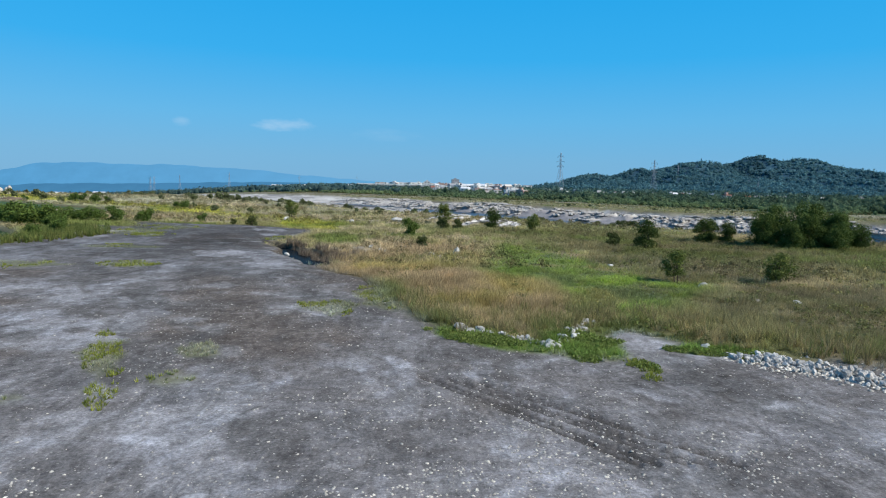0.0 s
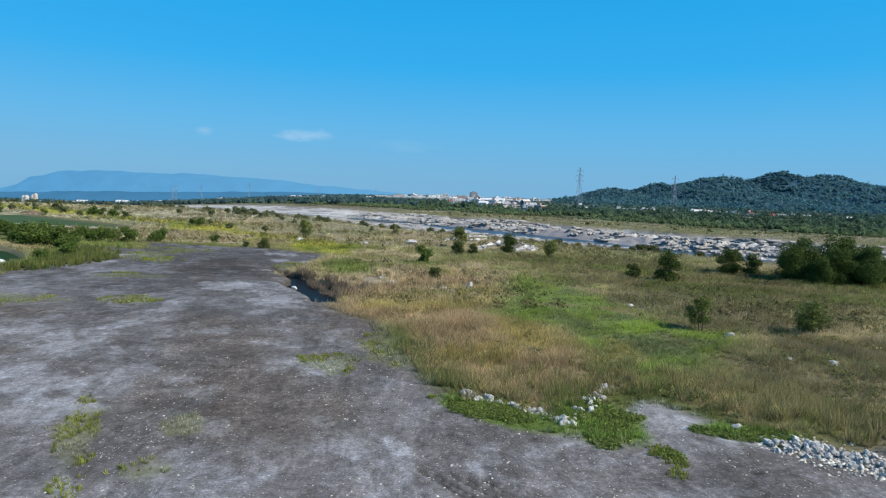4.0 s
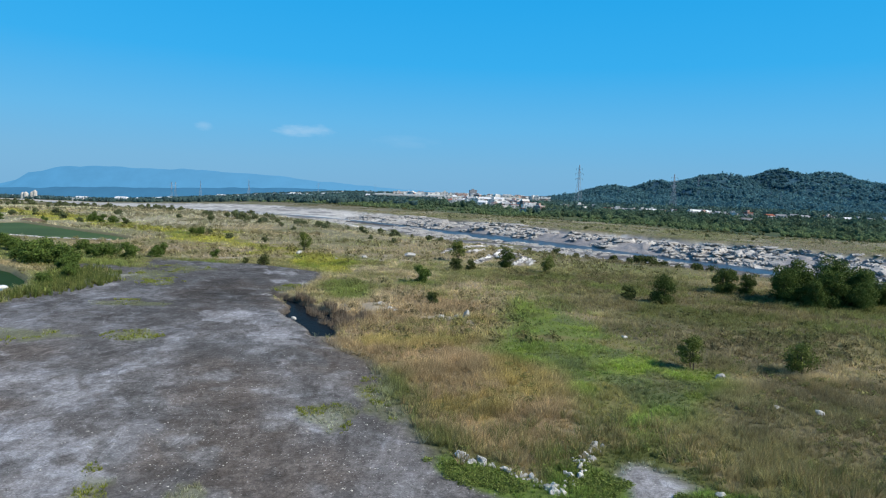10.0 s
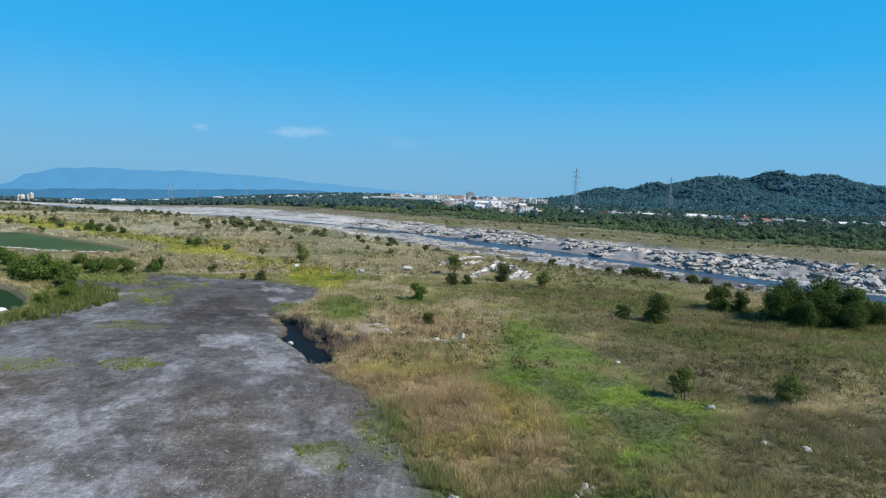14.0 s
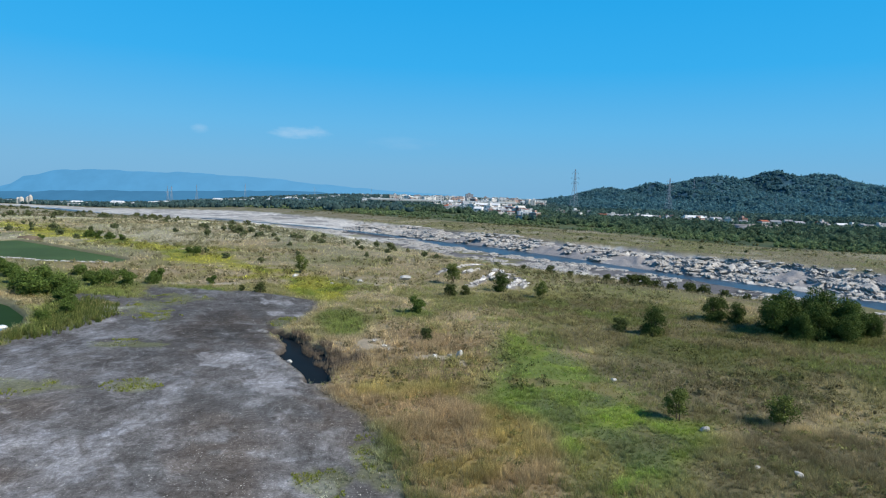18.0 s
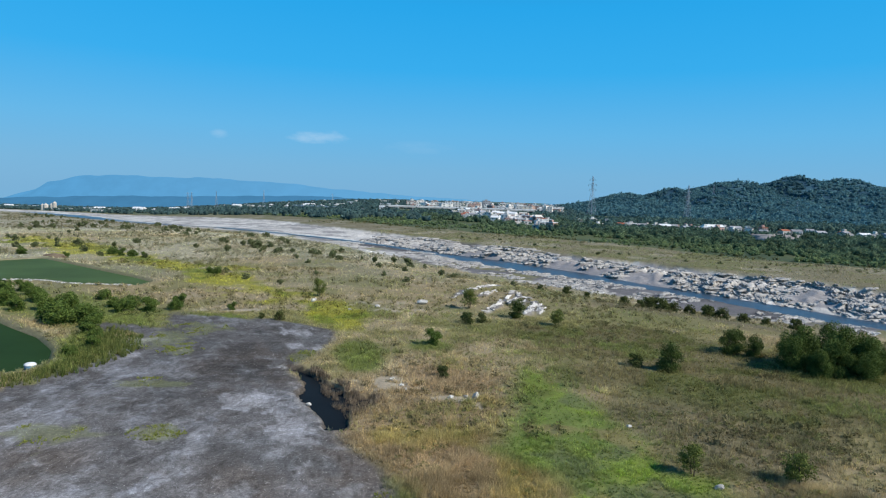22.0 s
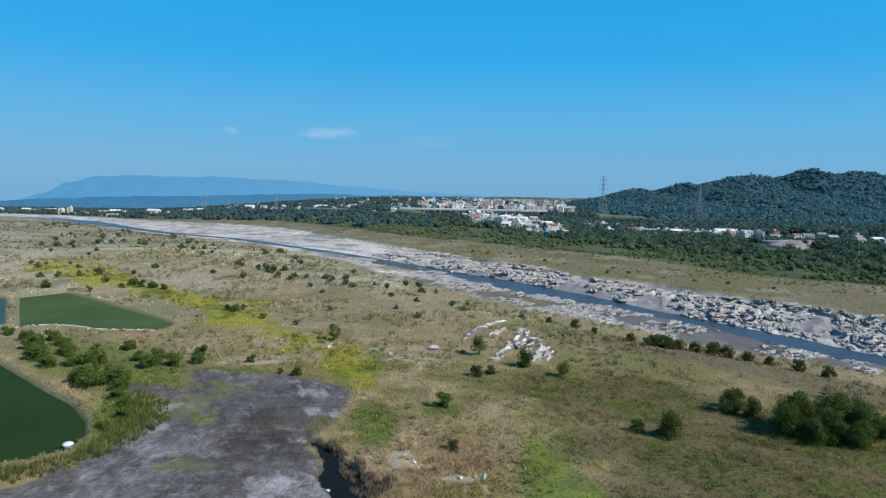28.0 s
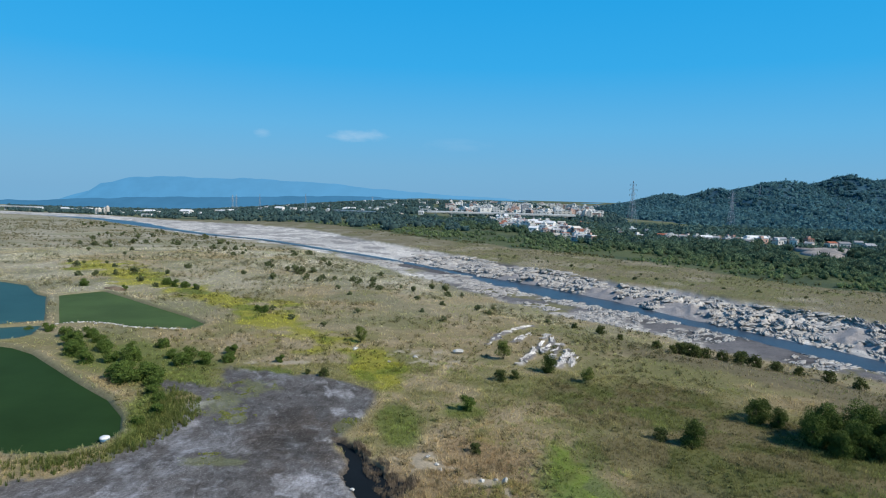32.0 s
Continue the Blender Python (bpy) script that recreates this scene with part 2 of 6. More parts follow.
def height(x, y):
    x, y = np.asarray(x, float), np.asarray(y, float)
    r = np.hypot(x, y)
    z = sink(x, y)
    pad = smooth(-1.5, 1.0, inside(PAD, x, y))
    plain = (1 - pad) * smooth(5, 40, r)
    z = z + plain * ((fbm(x, y, 26, 3) - 0.5) * 0.9 + (fbm(x, y, 5, 5) - 0.5) * 0.25 - 0.1)
    z = z + pad * ((fbm(x, y, 9, 8) - 0.5) * 0.22 + (fbm(x, y, 1.6, 9, 3) - 0.5) * 0.07)
    # wheel ruts on the pad
    rut = np.zeros_like(z)
    for off in (0, 0.55, 1.5, 2.05, 3.0):
        d = near_line([(-1.6 + off * 0.8, 25.0 - off * 0.2), (2.4 + off, 20.2 - off * 0.1), (5.0 + off, 17.0)], x, y)
        rut = np.maximum(rut, smooth(0.26, 0.05, d))
    z = z - rut * 0.10
    # river bed, ribbed with tilted beds of rock
    u = river_u(x, y)
    bed = smooth(-0.04, 0.10, u) * smooth(1.03, 0.93, u)
    depth = np.interp(y, [60, 160, 240, 330, 600, 2200], [5.5, 5.0, 4.0, 3.0, 2.5, 2.0])
    strike = x * 0.90 - y * 0.43 + (fbm(x, y, 18, 21) - 0.5) * 14
    ribs = ((strike / 5.5) % 1.0) ** 1.5
    block = fbm(x, y, 10, 22)
    rib_amp = smooth(0.36, 0.66, block) * np.interp(y, [60, 250, 420, 900], [2.3, 1.8, 0.9, 0.6])
    side = smooth(0.42, 0.75, u)
    fallen = depth * smooth(48, 2, (np.interp(y, NEAR_Y, NEAR_X) - x) * 0.75) * (u < 0.5)
    bed = np.where(u < 0.5, 1.0 * (u > -0.02) * smooth(-0.02, 0.05, u), bed)
    z = z - np.where(u < 0.5, fallen, bed * depth) + bed * depth * 0.35 * side + bed * (rib_amp * (0.2 + 0.8 * ribs) * smooth(0.46, 0.66, u) * smooth(-0.55, -1.2, channel(x, y)) + (fbm(x, y, 3.5, 23) - 0.5) * (0.5 + 0.8 * side))
    ch = channel(x, y)
    cut = smooth(-0.5, 0.35, ch) * smooth(-0.3, 0.0, u) * smooth(1.3, 1.0, u)
    floor_z = sink(x, y) - depth - 0.9
    z = z * (1 - cut) + floor_z * cut
    # outcrop of bare rock in the grass
    z = z + ledges(x, y) * 0.4 * (0.3 + fbm(x, y, 1.6, 32))
    # ponds and the reedy ditch
    for poly, rim in ((POND_NEAR, 0.35), (POND_FAR, 0.3), (POND_SIDE, 0.3), (POND_LOW, 0.3)):
        d = inside(poly, x, y)
        z = np.where(d > -6, z * smooth(-1, -6, d), z)
        z = z + rim * smooth(-3.2, -1.4, d) * smooth(0.4, -0.6, d) - 1.5 * smooth(-0.3, 1.2, d)
    d = inside(DITCH_POOL, x, y) + (fbm(x, y, 1.6, 33) - 0.5) * 1.5 + (fbm(x, y, 0.6, 35, 2) - 0.5) * 0.7
    return z - 1.3 * smooth(-0.35, 0.45, d)


def mix(a, b, k):
    return a + (np.asarray(b) - a) * np.asarray(k)[..., None]


def cover(x, y):
    """Base colour of the ground cover, and how much of it is bare gravel and how much is grass."""
    x, y = np.asarray(x, float), np.asarray(y, float)
    r = np.hypot(x, y)
    n1, n2, n3, n4 = fbm(x, y, 30, 50), fbm(x, y, 7, 51), fbm(x, y, 1.8, 52), fbm(x, y, 90, 53)
    jag = (n2 - 0.5) * 8 + (n3 - 0.5) * 3.0
    col = np.zeros(x.shape + (3,)) + np.array((0.258, 0.212, 0.124))
    col = mix(col, (0.185, 0.172, 0.080), smooth(0.42, 0.62, n1))
    col = mix(col, (0.300, 0.248, 0.162), smooth(0.50, 0.68, n2) * 0.8)
    col = mix(col, (0.160, 0.158, 0.066), smooth(0.52, 0.70, fbm(x, y, 12, 54)) * 0.7)
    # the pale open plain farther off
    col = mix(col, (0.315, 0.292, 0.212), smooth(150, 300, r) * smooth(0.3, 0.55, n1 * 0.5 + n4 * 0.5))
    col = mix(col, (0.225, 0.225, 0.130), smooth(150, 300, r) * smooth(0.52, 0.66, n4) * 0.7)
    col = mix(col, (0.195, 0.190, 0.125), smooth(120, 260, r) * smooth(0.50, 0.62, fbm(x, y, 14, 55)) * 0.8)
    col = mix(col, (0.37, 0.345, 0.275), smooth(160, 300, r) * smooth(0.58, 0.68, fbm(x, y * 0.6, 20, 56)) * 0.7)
    # reeds turned orange brown, the green meadow, the yellow flowering strip
    reeds = smooth(-2.5, 2.5, inside(REEDS, x, y) + jag * 0.8)
    col = mix(col, (0.240, 0.180, 0.108), reeds * 0.85)
    col = mix(col, (0.245, 0.205, 0.070), reeds * smooth(0.5, 0.66, fbm(x, y, 6, 60)) * 0.7)
    meadow = smooth(-2.5, 2.0, inside(MEADOW, x, y) + jag * 0.7)
    col = mix(col, (0.126, 0.172, 0.042), meadow * 0.95)
    col = mix(col, (0.160, 0.212, 0.042), meadow * smooth(0.5, 0.68, fbm(x, y, 8, 61)))
    col = mix(col, (0.21, 0.17, 0.085), meadow * smooth(0.56, 0.70, fbm(x, y, 4, 64)) * 0.7)
    col = mix(col, (0.110, 0.130, 0.060), meadow * smooth(0.54, 0.66, fbm(x, y, 5, 62)) * 0.8)
    yd = near_line([(-186, 266), (-151, 237), (-123, 218), (-98, 198), (-72, 178), (-52, 153), (-39, 139), (-28, 127), (-20, 114)], x, y)
    yellow = smooth(1.0, 0.25, yd / (3 + 0.045 * y) + (n2 - 0.5) * 2.6 + (n1 - 0.5) * 1.5)
    col = mix(col, (0.255, 0.245, 0.038), yellow * 0.9)
    col = mix(col, (0.130, 0.160, 0.030), yellow * smooth(0.55, 0.68, fbm(x, y, 9, 63)) * 0.9)
    west = smooth(0.0, 0.45, np.maximum.reduce([oval(x, y, -76, 120, 34, 13, -35), oval(x, y, -55, 86, 6, 24, 20), oval(x, y, -47, 117, 9, 4, 0), oval(x, y, -16.5, 93, 4.5, 11, 15), oval(x, y, -5.8, 99, 5, 5, 0), oval(x, y, -110, 208, 14, 5, -30)]) + (n2 - 0.5) * 0.9)
    col = mix(col, (0.112, 0.142, 0.036), west * 0.85)
    east = smooth(0.0, 0.4, np.maximum(oval(x, y, 45, 84, 36, 26, 10), oval(x, y, 26, 108, 24, 16, -30)) + (n2 - 0.5) * 0.9)
    col = mix(col, (0.098, 0.106, 0.036), east * 0.95)
    col = mix(col, (0.150, 0.122, 0.068), east * smooth(0.52, 0.62, fbm(x, y, 10, 65)) * 0.7)
    bank_grass = smooth(0.0, 0.4, np.maximum(oval(x, y, 58, 144, 50, 20, -40), oval(x, y, 84, 116, 44, 26, -40)) + (n2 - 0.5) * 0.8)
    col = mix(col, (0.130, 0.114, 0.068), bank_grass * 0.85)
    hem = smooth(-3.4, -0.6, inside(PAD, x, y) + (n3 - 0.5) * 2.5) * smooth(-9, -5, x) * smooth(52, 46, y) * smooth(28, 33, y)
    col = mix(col, (0.092, 0.112, 0.034), hem * 0.9)
    dull = smooth(0.0, 0.5, np.maximum(oval(x, y, 30, 40, 18, 15, 0), oval(x, y, 26, 66, 12, 16, 20)) + (n2 - 0.5) * 1.2)
    col = mix(col, (0.135, 0.118, 0.068), dull * 0.8)
    grass = np.ones(x.shape)
    # a worn track across the plain
    track = smooth(2.6, 1.0, near_line([(-400, 480), (-273, 366), (-203, 305), (-162, 274), (-122, 240)], x, y) * (0.8 + 0.6 * n2))
    col = mix(col, (0.34, 0.29, 0.20), track * 0.8)
    # far bank: a strip of pale grass, then woods
    u = river_u(x, y)
    xw = np.interp(y, WOOD_Y, WOOD_X)
    beyond = smooth(0.97, 1.05, u)
    col = mix(col, (0.172, 0.152, 0.094), beyond * 0.9)
    col = mix(col, (0.150, 0.150, 0.070), beyond * smooth(0.46, 0.60, fbm(x, y, 18, 66)) * 0.8)
    col = mix(col, (0.26, 0.235, 0.175), beyond * smooth(0.58, 0.66, fbm(x, y * 0.7, 15, 67)) * 0.7)
    wood = smooth(-4, 10, x - xw + (n1 - 0.5) * 40) * smooth(0.99, 1.02, u)
    col = mix(col, (0.085, 0.108, 0.050), wood * 0.92)
    col = mix(col, (0.055, 0.080, 0.045), wood * smooth(0.46, 0.58, fbm(x, y, 22, 68)) * 0.8)
    col = mix(col, (0.165, 0.175, 0.105), wood * smooth(0.52, 0.60, n4) * smooth(500, 900, y) * 0.7)
    grass *= 1 - wood
    # bare gravel pad
    pad = smooth(-1.0, 0.9, inside(PAD, x, y) + jag * np.where(x < -35, 1.3, 0.35))
    edge = smooth(7, 0, inside(PAD, x, y))
    g = np.zeros(x.shape + (3,)) + np.array((0.190, 0.182, 0.180))
    wx, wy = (fbm(x, y, 5, 75) - 0.5) * 7, (fbm(x, y, 5, 76) - 0.5) * 7
    streak = fbm((x + wx) * 0.95 + (y + wy) * 0.3, (y + wy) * 0.45 - (x + wx) * 0.15, 2.4, 70, 6)
    # swept streaks of pale silt, and dried dark mud
    pale = smooth(0.525, 0.585, streak) * smooth(0.42, 0.55, fbm(x, y, 12, 71))
    pale = np.maximum(pale, smooth(0.0, 0.6, np.maximum.reduce([oval(x, y, -21, 33, 5.0, 2.4, 10), oval(x, y, -18, 33, 2.5, 5, 20), oval(x, y, -9.5, 38.5, 2.2, 4.2, 30),
                    oval(x, y, -24, 71.5, 5, 5, 0), oval(x, y, -24.2, 41.5, 6, 3.5, 20), oval(x, y, -28.5, 106, 4.4, 2.6, -32), oval(x, y, -27.2, 96.2, 2.6, 2.0, -35), oval(x, y, -20.6, 94, 1.8, 1.6, 0), oval(x, y, -28, 52, 5, 2.6, 30), oval(x, y, -50, 94, 3, 6, 20),
                    oval(x, y, -19.5, 70, 1.4, 7, 25), oval(x, y, -45, 76, 7, 9, 0), oval(x, y, 10, 31.4, 1.5, 3.4, 0)]) + (n3 - 0.5) * 1.2 + (streak - 0.5) * 5.0 - 0.15))
    g = mix(g, (0.335, 0.34, 0.36), pale * 0.75)
    mud = smooth(0.0, 0.6, np.maximum.reduce([oval(x, y, -30, 84, 9, 15, 10), oval(x, y, -15.5, 42, 6.5, 20, 18), oval(x, y, -9, 31, 5.5, 7, 10), oval(x, y, 1, 21.5, 2.2, 2.2, 0),
                    oval(x, y, -33, 93, 6, 9, 0), oval(x, y, -10, 52, 6, 10, 25), oval(x, y, -23, 27, 5, 4, 20), oval(x, y, -31, 38, 5, 3.5, 0), oval(x, y, -36, 50, 6, 5, 0)]) + (n2 - 0.5) * 1.0 + (streak - 0.5) * 0.8)
    g = mix(g, (0.138, 0.118, 0.102), mud * 0.88)
    dark = smooth(0.1, 0.8, np.maximum(oval(x, y, -30, 82, 6.5, 7, 0), oval(x, y, -34, 92, 4, 5, 0)) + (n2 - 0.5) * 0.5)
    g = mix(g, (0.085, 0.078, 0.072), dark * 0.75)
    g = mix(g, (0.150, 0.150, 0.150), smooth(0.52, 0.66, fbm(x + 0.6 * y, y * 0.5, 4, 73, 5)) * 0.7)
    g = mix(g, (0.300, 0.300, 0.305), smooth(0.56, 0.70, fbm(x, y, 2.2, 74)) * 0.5)
    g = mix(g, (0.105, 0.098, 0.092), smooth(0.56, 0.66, fbm((x + wy) * 0.8, (y + wx) * 0.4, 2.0, 77, 5)) * 0.6)
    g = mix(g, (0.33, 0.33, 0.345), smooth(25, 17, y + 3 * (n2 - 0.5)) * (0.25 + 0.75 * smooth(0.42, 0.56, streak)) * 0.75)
    rut = np.full(x.shape, 9.0)
    for off in (0, 0.55, 1.5, 2.05, 3.0):
        rut = np.minimum(rut, near_line([(-1.6 + off * 0.8, 25.0 - off * 0.2), (2.4 + off, 20.2 - off * 0.1), (5.0 + off, 17.0)], x, y))
    g = mix(g, (0.085, 0.080, 0.076), smooth(0.22, 0.08, rut + (n3 - 0.5) * 0.25) * 0.9)
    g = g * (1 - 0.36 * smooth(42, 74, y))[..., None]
    silt = smooth(0.0, 0.45, np.maximum.reduce([oval(x, y, -28.5, 106, 5.5, 2.4, -32), oval(x, y, -26.8, 96.2, 3.2, 1.8, -35), oval(x, y, -20.6, 94, 2.2, 1.4, 0), oval(x, y, -19.3, 87, 1.6, 2.0, 0),
                    oval(x, y, -24.4, 68.3, 3.4, 2.6, 20), oval(x, y, -21.6, 34, 3.6, 2.2, 0), oval(x, y, -24.2, 40.5, 2.0, 2.6, 20), oval(x, y, -28.6, 44, 3.0, 2.4, 0), oval(x, y, -10.3, 39.2, 1.7, 2.6, 30), oval(x, y, -18.6, 29, 2.4, 4, 26),
                    oval(x, y, -18.6, 62, 1.6, 5, 35), oval(x, y, 10.3, 31.6, 1.9, 3.0, 0), oval(x, y, -50, 94, 2.6, 5, 20)]) + (n3 - 0.5) * 1.2 + (streak - 0.5) * 4.0)
    g = mix(g, (0.335, 0.335, 0.35), silt * 0.72)
    # sparse weeds on the gravel
    weeds = np.maximum.reduce([oval(x, y, -15.6, 26, 1.0, 6.0, 26), oval(x, y, -11.6, 23.8, 1.5, 1.3, 0), oval(x, y, -12.4, 28, 0.9, 1.3, 0), oval(x, y, -17.5, 20, 1.6, 2.4, 20),
                    oval(x, y, -8.4, 40, 1.6, 3.0, 25), oval(x, y, -5.4, 44.5, 1.3, 4.5, 15), oval(x, y, -30, 58.6, 2.6, 1.8, 0), oval(x, y, -37.5, 74, 4.5, 2.4, 0),
                    oval(x, y, -40, 57, 4, 3, 0), oval(x, y, -47, 97, 4.5, 6, 10), oval(x, y, -46, 106, 4, 4, 0), oval(x, y, -42, 90, 3, 2.4, 0), oval(x, y, -23, 89, 2, 4, 10)])
    weeds = smooth(0.0, 0.5, weeds + (n3 - 0.5) * 2.2 + (n2 - 0.5) * 1.2)
    g = mix(g, (0.165, 0.180, 0.075), weeds * 0.5)
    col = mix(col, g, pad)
    gravel = pad * (1 - 0.8 * weeds)
    grass = grass * (1 - pad) + pad * weeds * 0.75
    strip = smooth(-0.2, 0.3, np.maximum.reduce([oval(x, y, 1.8, 31.8, 4.0, 1.4, -35), oval(x, y, 6.6, 31.5, 1.9, 3.8, 10), oval(x, y, 13.5, 30.2, 3.0, 1.1, -15)]) + (n3 - 0.5))
    col = mix(col, (0.115, 0.165, 0.040), strip)
    gravel, grass = gravel * (1 - strip), np.maximum(grass, strip)
    # pale bare scrapes in the grass
    scrape = smooth(0.0, 0.4, np.maximum.reduce([oval(x, y, -14, 129, 6, 3, 0), oval(x, y, 0, 74, 4, 2, 0), oval(x, y, -9, 79, 4, 2.5, 0), oval(x, y, -21, 138, 6, 3, 20),
                    oval(x, y, -44, 124, 9, 1.2, 10)]) + (n3 - 0.5) * 4.0 + (n2 - 0.5) * 1.4 - 0.25)
    col = mix(col, (0.38, 0.34, 0.27), scrape * 0.7)
    grass *= 1 - scrape
    # rock of the outcrop and of the river bed
    oc = ledges(x, y)
    bed = np.maximum(smooth(-0.03, 0.05, u) * smooth(1.0, 0.97, u) * smooth(60, 75, y), 0)
    strike = x * 0.90 - y * 0.43 + (fbm(x, y, 18, 21) - 0.5) * 14
    b = np.zeros(x.shape + (3,)) + np.array((0.52, 0.50, 0.47))
    b = mix(b, (0.63, 0.61, 0.575), smooth(0.45, 0.6, fbm(x, y, 8, 80)))
    b = mix(b, (0.25, 0.24, 0.23), oc * smooth(0.50, 0.60, fbm(x * 0.9 - y * 0.43, (x * 0.43 + y * 0.9) * 0.2, 1.3, 85, 4)))
    wet = smooth(0.53, 0.58, fbm(x * 0.7 + y * 0.7, (y - x) * 0.16, 7, 81, 5)) * np.interp(y, [60, 260, 360, 440, 900], [0.55, 0.55, 0.6, 0.55, 0.45])
    b = mix(b, (0.19, 0.187, 0.20), smooth(330, 260, y) * smooth(0.48, 0.56, fbm(x, y, 26, 86)) * smooth(0.5, 0.6, u) * 0.75)
    b = mix(b, (0.30, 0.285, 0.27), smooth(0.50, 0.60, fbm(x * 0.7 + y * 0.7, (y - x) * 0.2, 22, 87, 4)) * smooth(380, 520, y) * 0.5)
    b = mix(b, (0.105, 0.105, 0.118), wet * 0.9)
    # low side of each rock rib darkened: crevice shade painted into the bed colour
    b = mix(b, (0.15, 0.145, 0.145), smooth(0.35, 0.05, ((strike / 5.5) % 1.0)) * 0.7 * smooth(420, 300, y))
    shoal = smooth(-6.5, -3.0, channel(x, y)) * smooth(0.0, -8, x - np.interp(y, WATER_Y, WATER_X)) * smooth(330, 230, y) * smooth(0.40, 0.48, fbm(x, y, 16, 83) + 0.04)
    b = mix(b, (0.070, 0.069, 0.072), shoal * 0.95)
    bars = smooth(1.0, 0.6, np.abs(x + 9 - np.interp(y, WATER_Y, WATER_X) + (n2 - 0.5) * 8) / 9) * smooth(285, 305, y) * smooth(400, 350, y)
    bars = np.maximum(bars, smooth(0, 0.4, np.maximum.reduce([oval(x, y, 4, 340, 26, 5, -42), oval(x, y, 30, 300, 22, 4, -42), oval(x, y, 2, 262, 9, 5, -45)]) + (n2 - 0.5) * 1.6))
    b = mix(b, (0.085, 0.080, 0.085), bars * 0.92)
    b = mix(b, (0.26, 0.255, 0.265), smooth(0.47, 0.41, fbm(x, y, 13, 160)) * smooth(350, 310, y) * smooth(0.4, 0.5, u) * 0.9)
    b = mix(b, (0.14, 0.137, 0.145), smooth(0.53, 0.47, fbm(x, y, 13, 160)) * smooth(300, 260, y) * smooth(0.5, 0.4, u) * 0.9)
    b = mix(b, (0.17, 0.165, 0.07), smooth(0.62, 0.70, fbm(x, y, 16, 84)) * smooth(0.30, 0.12, u) * 0.8)
    col = mix(col, b, np.maximum(bed, oc))
    grass = grass * (1 - np.maximum(bed, oc))
    # trodden soil round the ponds
    for poly in (POND_NEAR, POND_FAR, POND_SIDE, POND_LOW):
        d = inside(poly, x, y)
        bank = smooth(-1.7, -0.7, d + (n3 - 0.5) * 2.0) * smooth(1.6, 0.4, d)
        col = mix(col, (0.185, 0.175, 0.105), bank * 0.8)
        grass = grass * (1 - smooth(-0.9, -0.2, d))
    # broken pale rim of the reedy pool, and its dark mud
    dd = inside(DITCH_POOL, x, y) + (n3 - 0.5) * 1.2
    rim = smooth(-2.6, -0.4, dd) * smooth(-0.5, 1.0, inside(PAD, x, y)) * smooth(0.46, 0.60, fbm(x, y, 0.9, 36))
    col = mix(col, (0.36, 0.35, 0.335), rim * 0.75)
    col = mix(col, (0.060, 0.052, 0.045), smooth(-0.7, 0.2, dd) * 0.92)
    grass *= 1 - smooth(-0.8, -0.1, dd) * 0.95
    grass *= 1 - 0.6 * track
    return col, gravel, grass


# ---- materials ----
def material(name, rough=0.9, metal=0.0, spec=0.2):
    m = bpy.data.materials.new(name)
    m.use_nodes = True
    b = m.node_tree.nodes["Principled BSDF"]
    b.inputs["Roughness"].default_value = rough
    b.inputs["Metallic"].default_value = metal
    b.inputs["Specular IOR Level"].default_value = spec
    return m, m.node_tree.nodes, m.node_tree.links, b


def link_noise(nodes, links, scale, detail=4.0, rough=0.6, coords="Object"):
    tc = nodes.new("ShaderNodeTexCoord")
    n = nodes.new("ShaderNodeTexNoise")
    n.inputs["Scale"].default_value, n.inputs["Detail"].default_value, n.inputs["Roughness"].default_value = scale, detail, rough
    links.new(tc.outputs[coords], n.inputs["Vector"])
    return n.outputs[0]


def ramp(nodes, links, fac, stops):
    r = nodes.new("ShaderNodeValToRGB")
    e = r.color_ramp.elements
    e[0].position, e[0].color = stops[0][0], (*stops[0][1], 1)
    e[1].position, e[1].color = stops[-1][0], (*stops[-1][1], 1)
    for pos, col in stops[1:-1]:
        e.new(pos).color = (*col, 1)
    links.new(fac, r.inputs[0])
    return r.outputs[0]


def blend(nodes, links, kind, fac, a, b):
    m = nodes.new("ShaderNodeMix")
    m.data_type, m.blend_type = "RGBA", kind
    for key, v in (("Factor", fac), ("A", a), ("B", b)):
        if isinstance(v, (int, float)):
            m.inputs[key].default_value = v
        elif isinstance(v, tuple):
            m.inputs[key].default_value = (*v, 1)
        else:
            links.new(v, m.inputs[key])
    return m.outputs["Result"]


def bump(nodes, links, b, fac, strength, distance):
    n = nodes.new("ShaderNodeBump")
    n.inputs["Strength"].default_value, n.inputs["Distance"].default_value = strength, distance
    links.new(fac, n.inputs["Height"])
    links.new(n.outputs[0], b.inputs["Normal"])


def varied(name, stops, scale, rough=0.85, spec=0.2, metal=0.0, fine=None, bumpy=0.0, per_piece=0.0):
    """Two-scale mottled colour from stops, finer grain laid over it, and a bump."""
    m, n, l, b = material(name, rough, metal, spec)
    col = ramp(n, l, link_noise(n, l, scale), stops)
    f = link_noise(n, l, fine or scale * 9, 3.0)
    col = blend(n, l, "MULTIPLY", 0.55, col, ramp(n, l, f, [(0.3, (0.55, 0.55, 0.55)), (0.7, (1.25, 1.25, 1.25))]))
    if per_piece:
        oi = n.new("ShaderNodeObjectInfo")
        k = 1 - per_piece
        col = blend(n, l, "MULTIPLY", 1.0, col, ramp(n, l, oi.outputs["Random"], [(0, (k, k, k)), (1, (1 + per_piece * 0.4,) * 3)]))
    l.new(col, b.inputs["Base Color"])
    if bumpy:
        bump(n, l, b, f, 0.6, bumpy)
    return m


